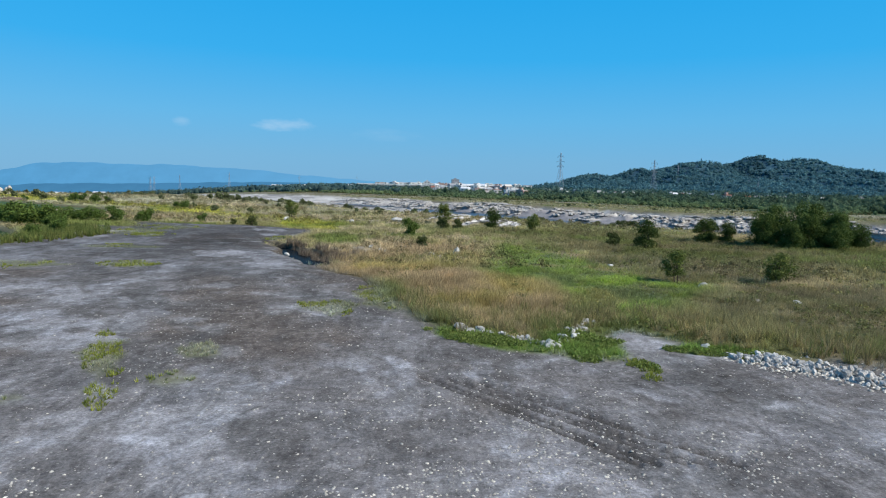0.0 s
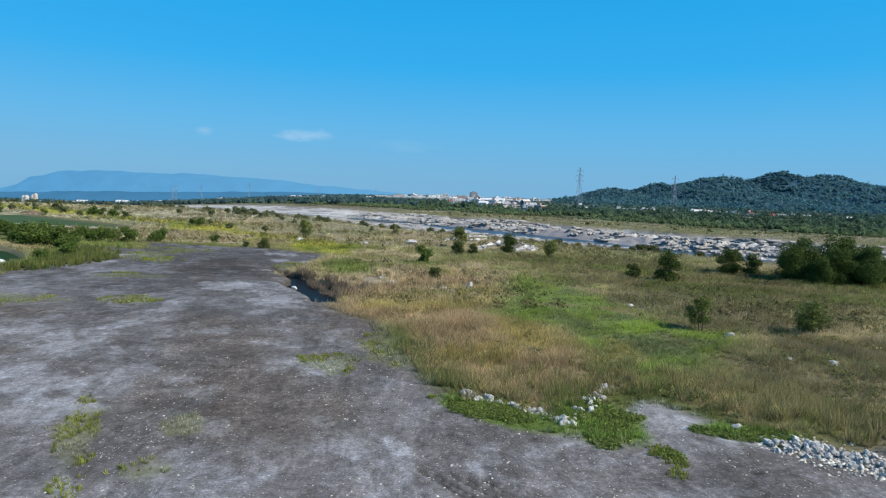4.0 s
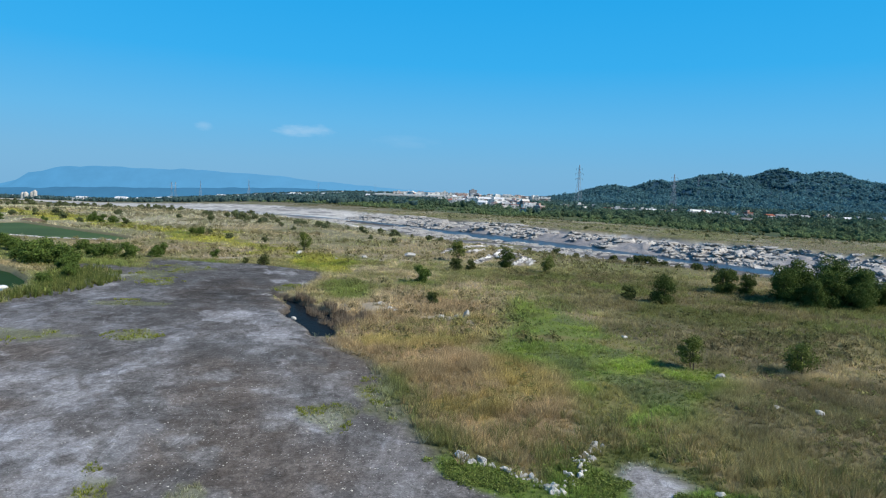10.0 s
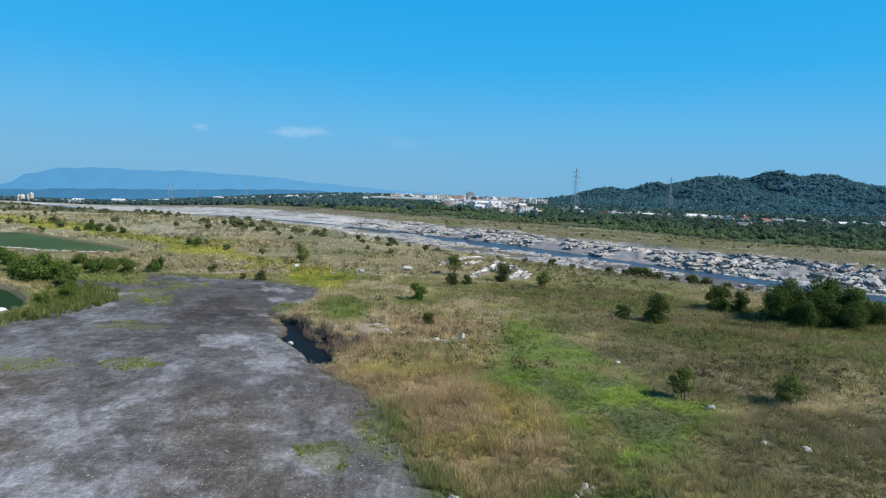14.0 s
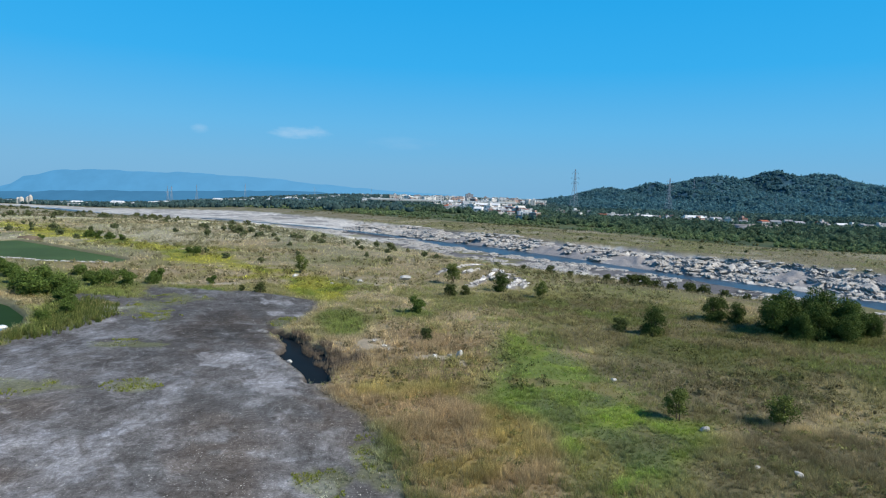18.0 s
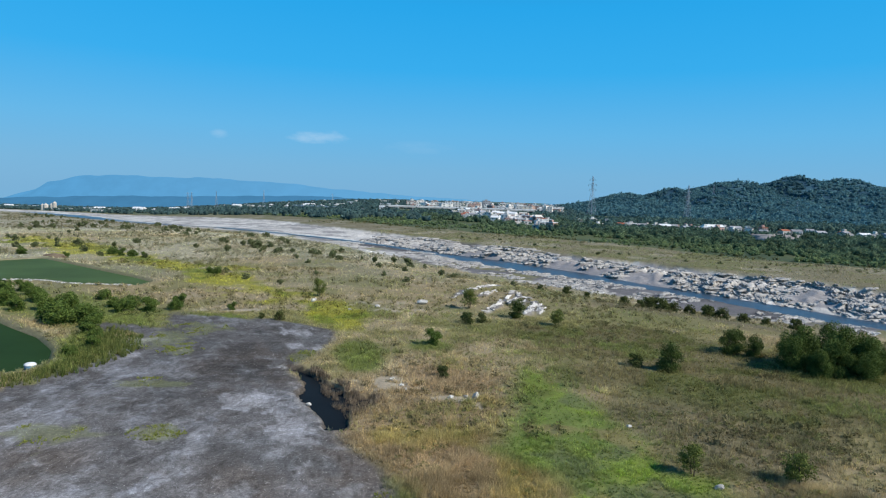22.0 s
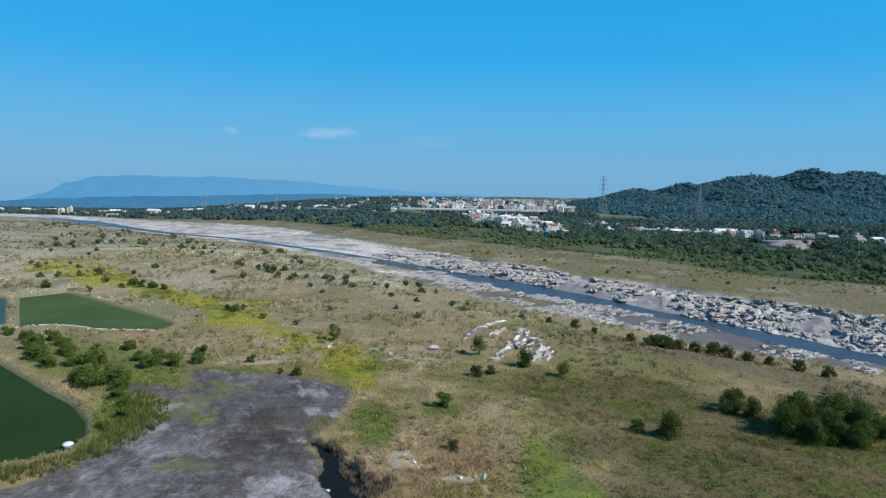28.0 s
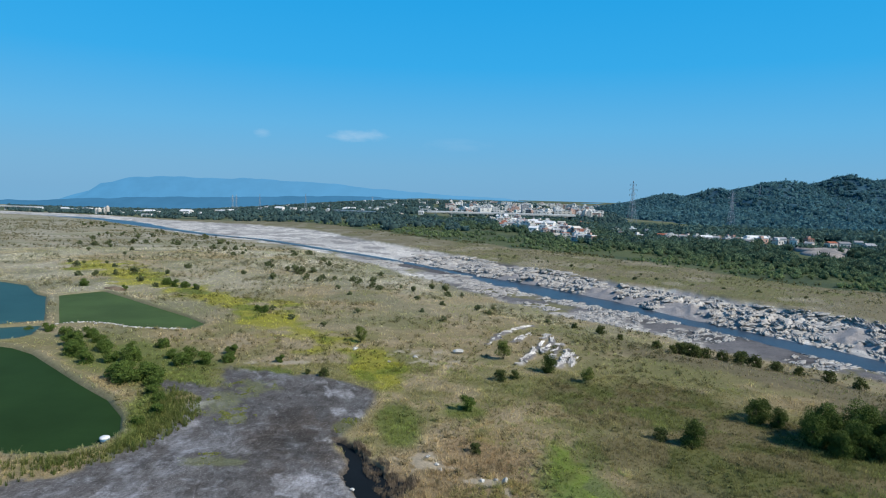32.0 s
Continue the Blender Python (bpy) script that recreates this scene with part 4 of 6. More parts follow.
def scatter_crowns(name, pts, sizes, tints, mat, label, leaves=24, sub=1, category="woods", tall=1.0, core=0.86):
    """One joined sheet of woods: lumpy crowns with loose sprays of leaves round them."""
    r = np.random.default_rng(len(pts))
    temps = [ico_template(sub, s, 0.9, 0.28) for s in range(6)]
    V, F, T, off = [], [], [], 0
    for k in range(6):
        sel = np.arange(k, len(pts), 6)
        v, f = temps[k]
        m = len(sel)
        ang = r.random(m) * 6.283
        c, s = np.cos(ang), np.sin(ang)
        sx, sz = sizes[sel] * (0.8 + 0.4 * r.random(m)), sizes[sel] * tall * (0.65 + 0.8 * r.random(m))
        X = (v[None, :, 0] * c[:, None] - v[None, :, 1] * s[:, None]) * core * sx[:, None] + pts[sel, 0][:, None]
        Y = (v[None, :, 0] * s[:, None] + v[None, :, 1] * c[:, None]) * core * sx[:, None] + pts[sel, 1][:, None]
        Z = v[None, :, 2] * (core + 0.1) * sz[:, None] + pts[sel, 2][:, None]
        V.append(np.stack([X, Y, Z], -1).reshape(-1, 3))
        F.append((f[None] + (np.arange(m) * len(v))[:, None, None]).reshape(-1, 3) + off)
        # core tint lowered, outer sprays raised below: shade inside the crown, painted
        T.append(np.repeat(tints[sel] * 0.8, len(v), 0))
        off += m * len(v)
        if leaves:
            d = r.normal(size=(m, leaves, 3))
            d /= np.linalg.norm(d, axis=2, keepdims=True)
            d[..., 2] = np.abs(d[..., 2]) * 1.1 - 0.15
            p = d * (0.92 + 0.28 * r.random((m, leaves, 1))) * np.stack([sx, sx, sz * 0.9], -1)[:, None] + pts[sel][:, None]
            tri = r.normal(size=(m, leaves, 3, 3)) * (sx * (0.26 if leaves < 40 else 0.19))[:, None, None, None]
            V.append((p[:, :, None] + tri).reshape(-1, 3))
            F.append(np.arange(m * leaves * 3).reshape(-1, 3) + off)
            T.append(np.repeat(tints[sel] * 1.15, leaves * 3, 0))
            off += m * leaves * 3
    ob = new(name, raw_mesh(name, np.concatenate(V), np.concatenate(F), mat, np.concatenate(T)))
    return tagged(ob, label, category, kind="stuff")


def greens(n, a, b, r):
    k = r.random((n, 1))
    return (np.array(a) * (1 - k) + np.array(b) * k) * (0.75 + 0.5 * r.random((n, 1)))


def in_town(x, y):
    """Where the town's near quarter stands: it runs away from the river as it goes up the valley."""
    k = (x / y + 0.018) / 0.143
    return (k > -0.08) & (k < 1.06) & (np.abs(y - 41400 / (48 + 25 * k)) < 95)


r1 = np.random.default_rng(11)
# the dark belt of trees along the far bank
yy = 255 + 640 * r1.random(6200) ** 1.35
depth_in = r1.random(6200)
xw = np.interp(yy, WOOD_Y, WOOD_X)
xx = xw + 4 + depth_in * (70 + 0.42 * yy)
keep = (fbm(xx, yy, 34, 120) > 0.33 + 0.10 * smooth(0.4, 0.0, depth_in)) & ~((xx > 180) & (xx < 240) & (yy > 395) & (yy < 500)) & (hill_height(xx, np.maximum(yy, 690)) < 30)
town = in_town(xx, yy)
keep &= ~town | (r1.random(6200) < 0.22)
xx, yy, depth_in = xx[keep], yy[keep], depth_in[keep]
low = smooth(0.05, 0.6, (xx - np.interp(yy, WOOD_Y, WOOD_X)) / (70 + 0.42 * yy))
size = (0.7 + 2.0 * low ** 1.8 + 0.4 * r1.random(len(xx))) * (0.6 + 0.8 * r1.random(len(xx)))
size *= np.where((xx > 100) & (yy > 490), 0.75, 1.0)
pts = np.stack([xx, yy, height(xx, yy) + size * 0.75], -1)
# the belt's greens are lifted and slightly blued: painted haze
tint = greens(len(xx), (0.060, 0.104, 0.078), (0.092, 0.140, 0.092), r1)
tint = tint * (1 + (1 - low)[:, None] * np.array((1.0, 0.72, 0.2)))
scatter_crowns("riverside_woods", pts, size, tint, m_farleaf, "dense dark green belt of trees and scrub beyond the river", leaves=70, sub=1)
# woods up the valley on the far left, haze blue painted into their tints
yy = 620 + 2300 * r1.random(9000) ** 1.2
xw = np.interp(yy, WOOD_Y, WOOD_X)
xx = np.maximum(xw, -0.85 * yy) + 8 + r1.random(9000) ** 1.2 * (120 + 0.85 * yy)
keep = (fbm(xx, yy, 70, 121) > 0.44) & (xx < 170 + 0.14 * np.maximum(yy - 900, 0)) & (xx > -0.85 * yy)
keep &= ~in_town(xx, yy) | (r1.random(len(xx)) < 0.3)
xx, yy = xx[keep], yy[keep]
size = 2.2 + 2.2 * r1.random(len(xx)) + yy * 0.0009
pts = np.stack([xx, yy, height(xx, yy) + size * 0.5], -1)
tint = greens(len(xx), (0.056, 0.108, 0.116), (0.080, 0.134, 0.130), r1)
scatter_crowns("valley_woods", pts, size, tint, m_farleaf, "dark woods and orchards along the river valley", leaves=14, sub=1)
# tree crowns over the hill, distance haze painted blue into their tints
n = 15000
xx, yy = 130 + 1500 * r1.random(n) ** 1.1, 700 + 1180 * r1.random(n)
keep = (hill_height(xx, yy) > 1.0) & (xx < yy * 0.80 + 60)
xx, yy = xx[keep], yy[keep]
size = 3.6 + 3.0 * r1.random(len(xx)) + 2.0 * (r1.random(len(xx)) > 0.93)
pts = np.stack([xx, yy, hill_height(xx, yy) - size * 0.05], -1)
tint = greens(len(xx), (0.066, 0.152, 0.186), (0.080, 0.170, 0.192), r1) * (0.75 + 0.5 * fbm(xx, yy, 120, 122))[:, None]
scatter_crowns("hill_woods", pts, size, tint, m_farleaf, "dark green forest covering the steep hill, tinted blue with painted haze", leaves=16, sub=1)


n = 3600
xx, yy = 60 + 460 * r1.random(n), 500 + 260 * r1.random(n)
keep = (xx > np.interp(yy, WOOD_Y, WOOD_X) + 60) & (fbm(xx, yy, 30, 124) > 0.36) & (xx < yy * 0.8)
xx, yy = xx[keep], yy[keep]
size = (1.8 + 1.2 * r1.random(len(xx))) * np.where(yy > 600, 1.6, 1.0)
ok = (np.hypot(xx - 215, yy - 470) > 34)
xx, yy, size = xx[ok], yy[ok], size[ok]
pts = np.stack([xx, yy, np.maximum(height(xx, yy), np.where(yy > 690, hill_height(xx, yy), -9)) + size * 0.7], -1)
# these greens carry painted haze blue as well
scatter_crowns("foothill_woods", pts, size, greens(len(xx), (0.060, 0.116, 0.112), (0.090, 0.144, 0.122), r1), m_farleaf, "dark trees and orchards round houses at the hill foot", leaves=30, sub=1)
# low weeds and dwarf scrub that mottle the plain
n = 15000
rr, aa = 62 + 300 * r1.random(n) ** 1.2, np.radians((r1.random(n) * 2 - 1) * 44)
xx, yy = np.sin(aa) * rr, np.cos(aa) * rr
ccol, cgrav, cgr = cover(xx, yy)
keep = (r1.random(n) < cgr * smooth(0.40, 0.60, fbm(xx, yy, 16, 125))) & (inside(PAD, xx, yy) < -1) & (river_u(xx, yy) < 0.5)
xx, yy, ccol = xx[keep], yy[keep], ccol[keep]
size = (0.20 + 0.35 * r1.random(len(xx)) ** 2) * (1 + smooth(80, 300, np.hypot(xx, yy)) * 0.9)
pts = np.stack([xx, yy, height(xx, yy) + size * 0.35], -1)
tint = ccol * 0.55 + greens(len(xx), (0.06, 0.075, 0.03), (0.16, 0.135, 0.07), r1) * 0.55
scatter_crowns("plain_scrub", pts, size, tint, m_leaf, "low olive weeds and dead scrub mottling the plain", leaves=44, sub=1, category="scrub", core=0.35)


n = 9500
yy = 270 + 850 * r1.random(n) ** 1.15
xn = np.interp(yy, NEAR_Y, NEAR_X)
xx = -1.0 * yy + (xn - 8 + 1.0 * yy) * r1.random(n)
keep = r1.random(n) < smooth(0.38, 0.62, fbm(xx, yy, 30, 126)) * smooth(1120, 760, yy) * smooth(270, 330, yy)
xx, yy = xx[keep], yy[keep]
size = 0.35 + 0.55 * r1.random(len(xx)) ** 2 + yy * 0.0005
scatter_crowns("distant_scrub", np.stack([xx, yy, height(xx, yy) + size * 0.3], -1), size, greens(len(xx), (0.11, 0.12, 0.065), (0.27, 0.24, 0.155), r1), m_farleaf,
               "grey-green scrub dotting the far plain", leaves=10, sub=1, category="scrub", core=0.5)


n = 4200
yy = 190 + 420 * r1.random(n) ** 1.2
xf, xw = np.interp(yy, FAR_Y, FAR_X), np.interp(yy, WOOD_Y, WOOD_X)
k = r1.random(n) ** 0.75
xx = xf + 6 + (xw + 8 - xf) * k
keep = r1.random(n) < smooth(0.40, 0.60, fbm(xx * 0.6, yy, 16, 127)) * (0.25 + 0.75 * k)
xx, yy, k = xx[keep], yy[keep], k[keep]
size = 0.30 + 0.45 * r1.random(len(xx)) ** 2 + 0.6 * smooth(0.65, 1.0, k) * r1.random(len(xx))
tint = greens(len(xx), (0.10, 0.115, 0.050), (0.20, 0.185, 0.095), r1) * (1 - 0.35 * smooth(0.6, 1.0, k))[:, None]
scatter_crowns("far_bank_scrub", np.stack([xx, yy, height(xx, yy) + size * 0.3], -1), size, tint, m_farleaf,
               "olive scrub and dry weeds on the far river bank", leaves=16, sub=1, category="scrub", core=0.45)


# ---- grass ----
def blades(name, pts, tall, wide, count, tint, label, lean=0.45, seed=1, category="grass", tip=1.25):
    """Tufts of tapering blades, joined: too many to count."""
    r = np.random.default_rng(seed)
    m = len(pts)
    ang, out = r.random((m, count)) * 6.283, r.random((m, count))
    h = tall[:, None] * (0.55 + 0.6 * r.random((m, count)))
    spread = tall[:, None] * 0.22
    bx, by = pts[:, 0][:, None] + np.cos(ang) * out * spread, pts[:, 1][:, None] + np.sin(ang) * out * spread
    bz = np.repeat(pts[:, 2][:, None], count, 1)
    la, ll = ang + r.normal(size=(m, count)) * 0.8, h * lean * r.random((m, count))
    w = wide[:, None] * (0.7 + 0.6 * r.random((m, count)))
    wa = r.random((m, count)) * 6.283
    v = np.empty((m, count, 3, 3))
    v[:, :, 0] = np.stack([bx - np.cos(wa) * w, by - np.sin(wa) * w, bz - 0.05], -1)
    v[:, :, 1] = np.stack([bx + np.cos(wa) * w, by + np.sin(wa) * w, bz - 0.05], -1)
    v[:, :, 2] = np.stack([bx + np.cos(la) * ll, by + np.sin(la) * ll, bz + h], -1)
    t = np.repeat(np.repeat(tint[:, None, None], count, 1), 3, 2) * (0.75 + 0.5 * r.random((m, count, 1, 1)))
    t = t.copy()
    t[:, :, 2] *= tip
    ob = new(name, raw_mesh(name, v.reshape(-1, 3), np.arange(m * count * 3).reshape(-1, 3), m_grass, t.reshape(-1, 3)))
    return tagged(ob, label, category, kind="stuff")


def sow(n, r0, r1_, spread, seed):
    r = np.random.default_rng(seed)
    rr = np.sqrt(r0 ** 2 + (r1_ ** 2 - r0 ** 2) * r.random(n))
    a = np.radians((r.random(n) * 2 - 1) * spread)
    x, y = np.sin(a) * rr, np.cos(a) * rr
    col, grav, gr = cover(x, y)
    keep = r.random(n) < gr
    x, y, col = x[keep], y[keep], col[keep]
    return x, y, height(x, y), col, r


for name, count, r0, r1_, per, th, wd, seed, label in (
        ("near_grass", 30000, 26, 62, 22, 0.55, 0.014, 301, "knee-high dry and green grass beside the gravel yard"),
        ("plain_grass", 46000, 62, 130, 10, 0.55, 0.026, 302, "dry tawny grass of the river plain"),
        ("far_grass", 90000, 130, 440, 5, 0.5, 0.06, 303, "pale dry grass far out on the plain")):
    x, y, z, col, r = sow(count, r0, r1_, 50, seed)
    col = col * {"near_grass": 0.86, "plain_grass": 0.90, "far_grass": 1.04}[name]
    in_reeds = smooth(-1, 3, inside(REEDS, x, y))
    in_meadow = smooth(-2, 2, inside(MEADOW, x, y))
    patch = smooth(0.36, 0.64, fbm(x, y, 2.6, 130))
    clump = smooth(0.42, 0.60, fbm(x, y, 1.5, 132)) * smooth(0.40, 0.60, fbm(x, y, 11, 133))
    col = mix(col, (0.125, 0.145, 0.048), clump * 0.65)
    col = col * (1 + 0.3 * smooth(0.54, 0.66, fbm(x, y, 1.8, 134)))[:, None]
    tall = th * (0.35 + 0.75 * patch + 0.45 * r.random(len(x)) ** 2) * (1 + 0.35 * in_reeds) * (1 - 0.4 * in_meadow)
    on_pad = smooth(0, 1.5, inside(PAD, x, y))
    tall *= 1 - 0.72 * on_pad
    tall *= np.where((y < 35.5) & (inside(PAD, x, y) > -2.2) & (x > -2), 0.45, 1.0)
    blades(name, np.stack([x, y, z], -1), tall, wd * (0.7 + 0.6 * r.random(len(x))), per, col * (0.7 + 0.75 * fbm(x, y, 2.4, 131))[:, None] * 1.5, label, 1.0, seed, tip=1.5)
# tall reeds in the ditch and coarse clumps on the yard's edge
r = np.random.default_rng(310)
n = 9000
x, y = -25 + 16 * r.random(n), 60 + 26 * r.random(n)
d, far_side = inside(DITCH_POOL, x, y), inside(PAD, x, y)
keep = (d > -1.1) & (far_side < -2.1 - 2.0 * fbm(x, y, 2.5, 312)) & (fbm(x, y, 1.1, 313) > 0.46)
x, y = x[keep], y[keep]
blades("ditch_reeds", np.stack([x, y, np.maximum(height(x, y), -0.9)], -1), 0.5 + 0.6 * r.random(len(x)), np.full(len(x), 0.022), 9,
       greens(len(x), (0.12, 0.095, 0.075), (0.26, 0.205, 0.15), r), "dead brown reeds standing in the ditch pool", 0.2, 311, "reeds")
r = np.random.default_rng(320)
edge = np.array([(-4.0, 43), (-2.0, 38), (0.5, 35), (3, 33.5), (5.5, 35), (8, 38), (11, 37), (14, 33), (17.5, 30), (21, 27)])
k = r.random(420) * 8.999
i = k.astype(int)
p = edge[i] + (edge[i + 1] - edge[i]) * (k - i)[:, None] + r.normal(size=(420, 2)) * 1.5 + np.array((0.8, 1.6))
keep = inside(PAD, p[:, 0], p[:, 1]) < -0.5
p = p[keep]
blades("edge_reeds", np.stack([p[:, 0], p[:, 1], height(p[:, 0], p[:, 1])], -1), 0.5 + 0.7 * r.random(len(p)), np.full(len(p), 0.016), 26,
       greens(len(p), (0.13, 0.16, 0.05), (0.32, 0.25, 0.14), r), "tall tawny and green reed clumps at the yard's edge", 0.9, 321, "reeds")
r = np.random.default_rng(330)
k = r.random(1500)
x = np.interp(k, [0, 0.3, 0.6, 1], [-62, -54, -51, -58]) + r.normal(size=1500) * 3
y = np.interp(k, [0, 0.3, 0.6, 1], [68, 76, 88, 100]) + r.normal(size=1500) * 3
keep = (inside(POND_NEAR, x, y) < -2.5) & (inside(PAD, x, y) < 1)
x, y = x[keep], y[keep]
blades("pond_reeds", np.stack([x, y, height(x, y)], -1), 0.4 + 0.9 * r.random(len(x)), np.full(len(x), 0.03), 16,
       greens(len(x), (0.075, 0.11, 0.03), (0.15, 0.16, 0.05), r), "lush green reeds on the pond bank", 0.4, 331, "reeds")


# tufts of yellow-green weeds on the gravel
r = np.random.default_rng(335)
PATCHES = ((-15.6, 26, 0.7, 5.6, 26), (-11.6, 23.8, 1.3, 1.1, 0), (-12.4, 28, 0.7, 1.1, 0), (-17.5, 20, 1.2, 2, 20), (-8.4, 40, 1.4, 3, 25), (-5.2, 44.5, 1.2, 4.5, 15),
           (-30, 58.6, 2.6, 1.8, 0), (-37.5, 74, 4, 2.4, 0), (-40, 57, 4, 3, 0), (-47, 97, 4.5, 6, 10), (-46, 106, 4, 4, 0), (-42, 90, 3, 2.4, 0), (-23, 89, 2, 4, 10), (8.4, 27, 0.6, 1.6, 0))
px, py = [], []
for cx, cy, rx, ry, turn in PATCHES:
    m = int(60 + 90 * rx * ry)
    a, k = r.random(m) * 6.283, np.sqrt(r.random(m)) * 1.15
    dx, dy = np.cos(a) * k * rx, np.sin(a) * k * ry
    c, sn = math.cos(radians(turn)), math.sin(radians(turn))
    px.append(cx + dx * c - dy * sn), py.append(cy + dx * sn + dy * c)
x, y = np.concatenate(px), np.concatenate(py)
keep = (fbm(x, y, 1.5, 336) > 0.50) & (fbm(x, y, 4.5, 338) > np.where(y > 50, 0.52, 0.40)) & (inside(PAD, x, y) > 0)
x, y = x[keep], y[keep]
blades("yard_weeds", np.stack([x, y, height(x, y)], -1), 0.10 + 0.16 * r.random(len(x)), np.full(len(x), 0.02), 9,
       greens(len(x), (0.15, 0.19, 0.04), (0.27, 0.28, 0.06), r), "yellow-green weed tufts growing through gravel", 1.1, 337, "weeds")
# leafy creepers that hem the yard
r = np.random.default_rng(340)
x, y = -2 + 20 * r.random(15000), 26 + 11 * r.random(15000)
w = np.maximum.reduce([oval(x, y, 1.8, 31.8, 4.2, 1.5, -35), oval(x, y, 6.6, 31.5, 1.9, 4.0, 10), oval(x, y, 13.5, 30.2, 3.0, 1.1, -15), oval(x, y, 8.6, 27.6, 0.7, 1.8, 0)])
keep = w + (fbm(x, y, 1.6, 341) - 0.5) * 1.5 > 0.16
x, y = x[keep], y[keep]
size = 0.06 + 0.10 * r.random(len(x))
scatter_crowns("yard_creepers", np.stack([x, y, height(x, y) + size * 0.3], -1), size, greens(len(x), (0.10, 0.145, 0.035), (0.165, 0.200, 0.060), r), m_leaf,
               "bright green creeping weeds along the yard's edge", leaves=16, sub=1, category="weeds", core=0.25, tall=0.7)
# knee-high leafy weeds standing in the grass near the yard
x, y = -6 + 44 * r.random(5200), 32 + 40 * r.random(5200)
ccol, cgrav, cgr = cover(x, y)
keep = (r.random(5200) < cgr * 0.5 * smooth(0.46, 0.60, fbm(x, y, 5, 342))) & (inside(PAD, x, y) < -1) & (inside(MEADOW, x, y) < -1)
x, y, ccol = x[keep], y[keep], ccol[keep]
size = 0.12 + 0.22 * r.random(len(x)) ** 2
scatter_crowns("meadow_weeds", np.stack([x, y, height(x, y) + size * 0.9], -1), size, ccol * 0.35 + greens(len(x), (0.09, 0.12, 0.035), (0.19, 0.19, 0.07), r) * 0.75, m_leaf,
               "leafy green and brown weeds standing in the grass", leaves=48, sub=1, category="weeds", core=0.2)


# ---- trees and shrubs ----
def tree_parts(seed, tall, wide, lumps, leaves, leaf, low=0.15, dark=(0.035, 0.062, 0.020), light=(0.085, 0.115, 0.030), stems=1):
    """Trunk and limb mesh, and a crown of leafy lumps with gaps between them."""
    r = np.random.default_rng(seed)
    c = np.empty((lumps, 3))
    for i in range(lumps):
        a, k, f = r.random() * 6.283, math.sqrt(r.random()), r.random()
        zz = low + (0.92 - low) * f
        reach = (1 - abs(f - 0.42) ** 1.5 * 1.5) * 0.36
        c[i] = (math.cos(a) * k * reach * wide, math.sin(a) * k * reach * wide, zz * tall)
    rad_ = (0.11 + 0.10 * r.random(lumps)) * wide
    bm = bmesh.new()
    for s in range(stems):
        o = Vector((r.normal() * 0.04 * wide * (stems > 1), r.normal() * 0.04 * wide * (stems > 1), -0.1))
        top = Vector((o.x + r.normal() * 0.05 * wide, o.y + r.normal() * 0.05 * wide, tall * 0.62))
        midp = (o + top) / 2 + Vector((r.normal() * 0.03 * wide, r.normal() * 0.03 * wide, 0))
        w = 0.022 * tall / math.sqrt(stems) + 0.02
        bar(bm, o, midp, w, w * 0.75, 6)
        bar(bm, midp, top, w * 0.75, w * 0.35, 6)
    for p in c[::2]:
        st = Vector((0, 0, max(0.1, p[2] * 0.55)))
        bar(bm, st, Vector(p), 0.008 * tall, 0.003 * tall, 5)
    trunk = bm_mesh("trunk", bm, m_bark)
    pick = r.integers(0, lumps, leaves)
    d = r.normal(size=(leaves, 3))
    d /= np.linalg.norm(d, axis=1, keepdims=True)
    pos = c[pick] + d * rad_[pick][:, None] * (0.55 + 0.6 * r.random((leaves, 1)) ** 0.6) * np.array((1, 1, 0.85))
    pos[:, 2] = np.maximum(pos[:, 2], 0.04 * tall)
    u = r.normal(size=(leaves, 3))
    u /= np.linalg.norm(u, axis=1, keepdims=True)
    w = np.cross(u, d + 0.4 * r.normal(size=(leaves, 3)))
    w /= np.linalg.norm(w, axis=1, keepdims=True) + 1e-6
    s = leaf * (0.6 + 0.8 * r.random((leaves, 1)))
    v = np.stack([pos - u * s, pos + w * s * 0.45, pos + u * s, pos - w * s * 0.45], 1).reshape(-1, 3)
    # tone varies at random and lightens with height, a painted lit crown top
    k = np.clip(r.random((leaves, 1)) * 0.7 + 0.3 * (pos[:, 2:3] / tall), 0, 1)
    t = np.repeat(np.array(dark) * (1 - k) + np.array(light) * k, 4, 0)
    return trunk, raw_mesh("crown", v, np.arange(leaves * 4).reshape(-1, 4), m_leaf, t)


def plant(kind, meshes, x, y, scale, label, category, turn=0.0, group="", sz=1.0):
    ob = new(kind)
    ob.empty_display_size = 0.2
    ob.matrix_basis = Matrix.LocRotScale((x, y, at_ground(x, y, -0.02)), Euler((0, 0, turn)), (scale, scale, scale * sz))
    part("trunk", meshes[0], ob)
    part("crown", meshes[1], ob)
    return tagged(ob, label, category, group)


T_ROUND = [tree_parts(400 + s, 4.2, 4.6, 34, 6500, 0.115, 0.10, stems=3) for s in range(2)]
T_BROAD = [tree_parts(410 + s, 6.2, 6.6, 30, 13000, 0.125, 0.06, dark=(0.030, 0.060, 0.018), light=(0.100, 0.142, 0.036), stems=3) for s in range(3)]
T_OPEN = [tree_parts(420 + s, 3.4, 3.6, 20, 2600, 0.11, 0.25, dark=(0.070, 0.100, 0.030), light=(0.165, 0.195, 0.052), stems=2) for s in range(3)]
T_SHRUB = [tree_parts(430 + s, 1.8, 2.8, 16, 1800, 0.11, 0.05, dark=(0.045, 0.062, 0.024), light=(0.10, 0.12, 0.04), stems=4) for s in range(3)]
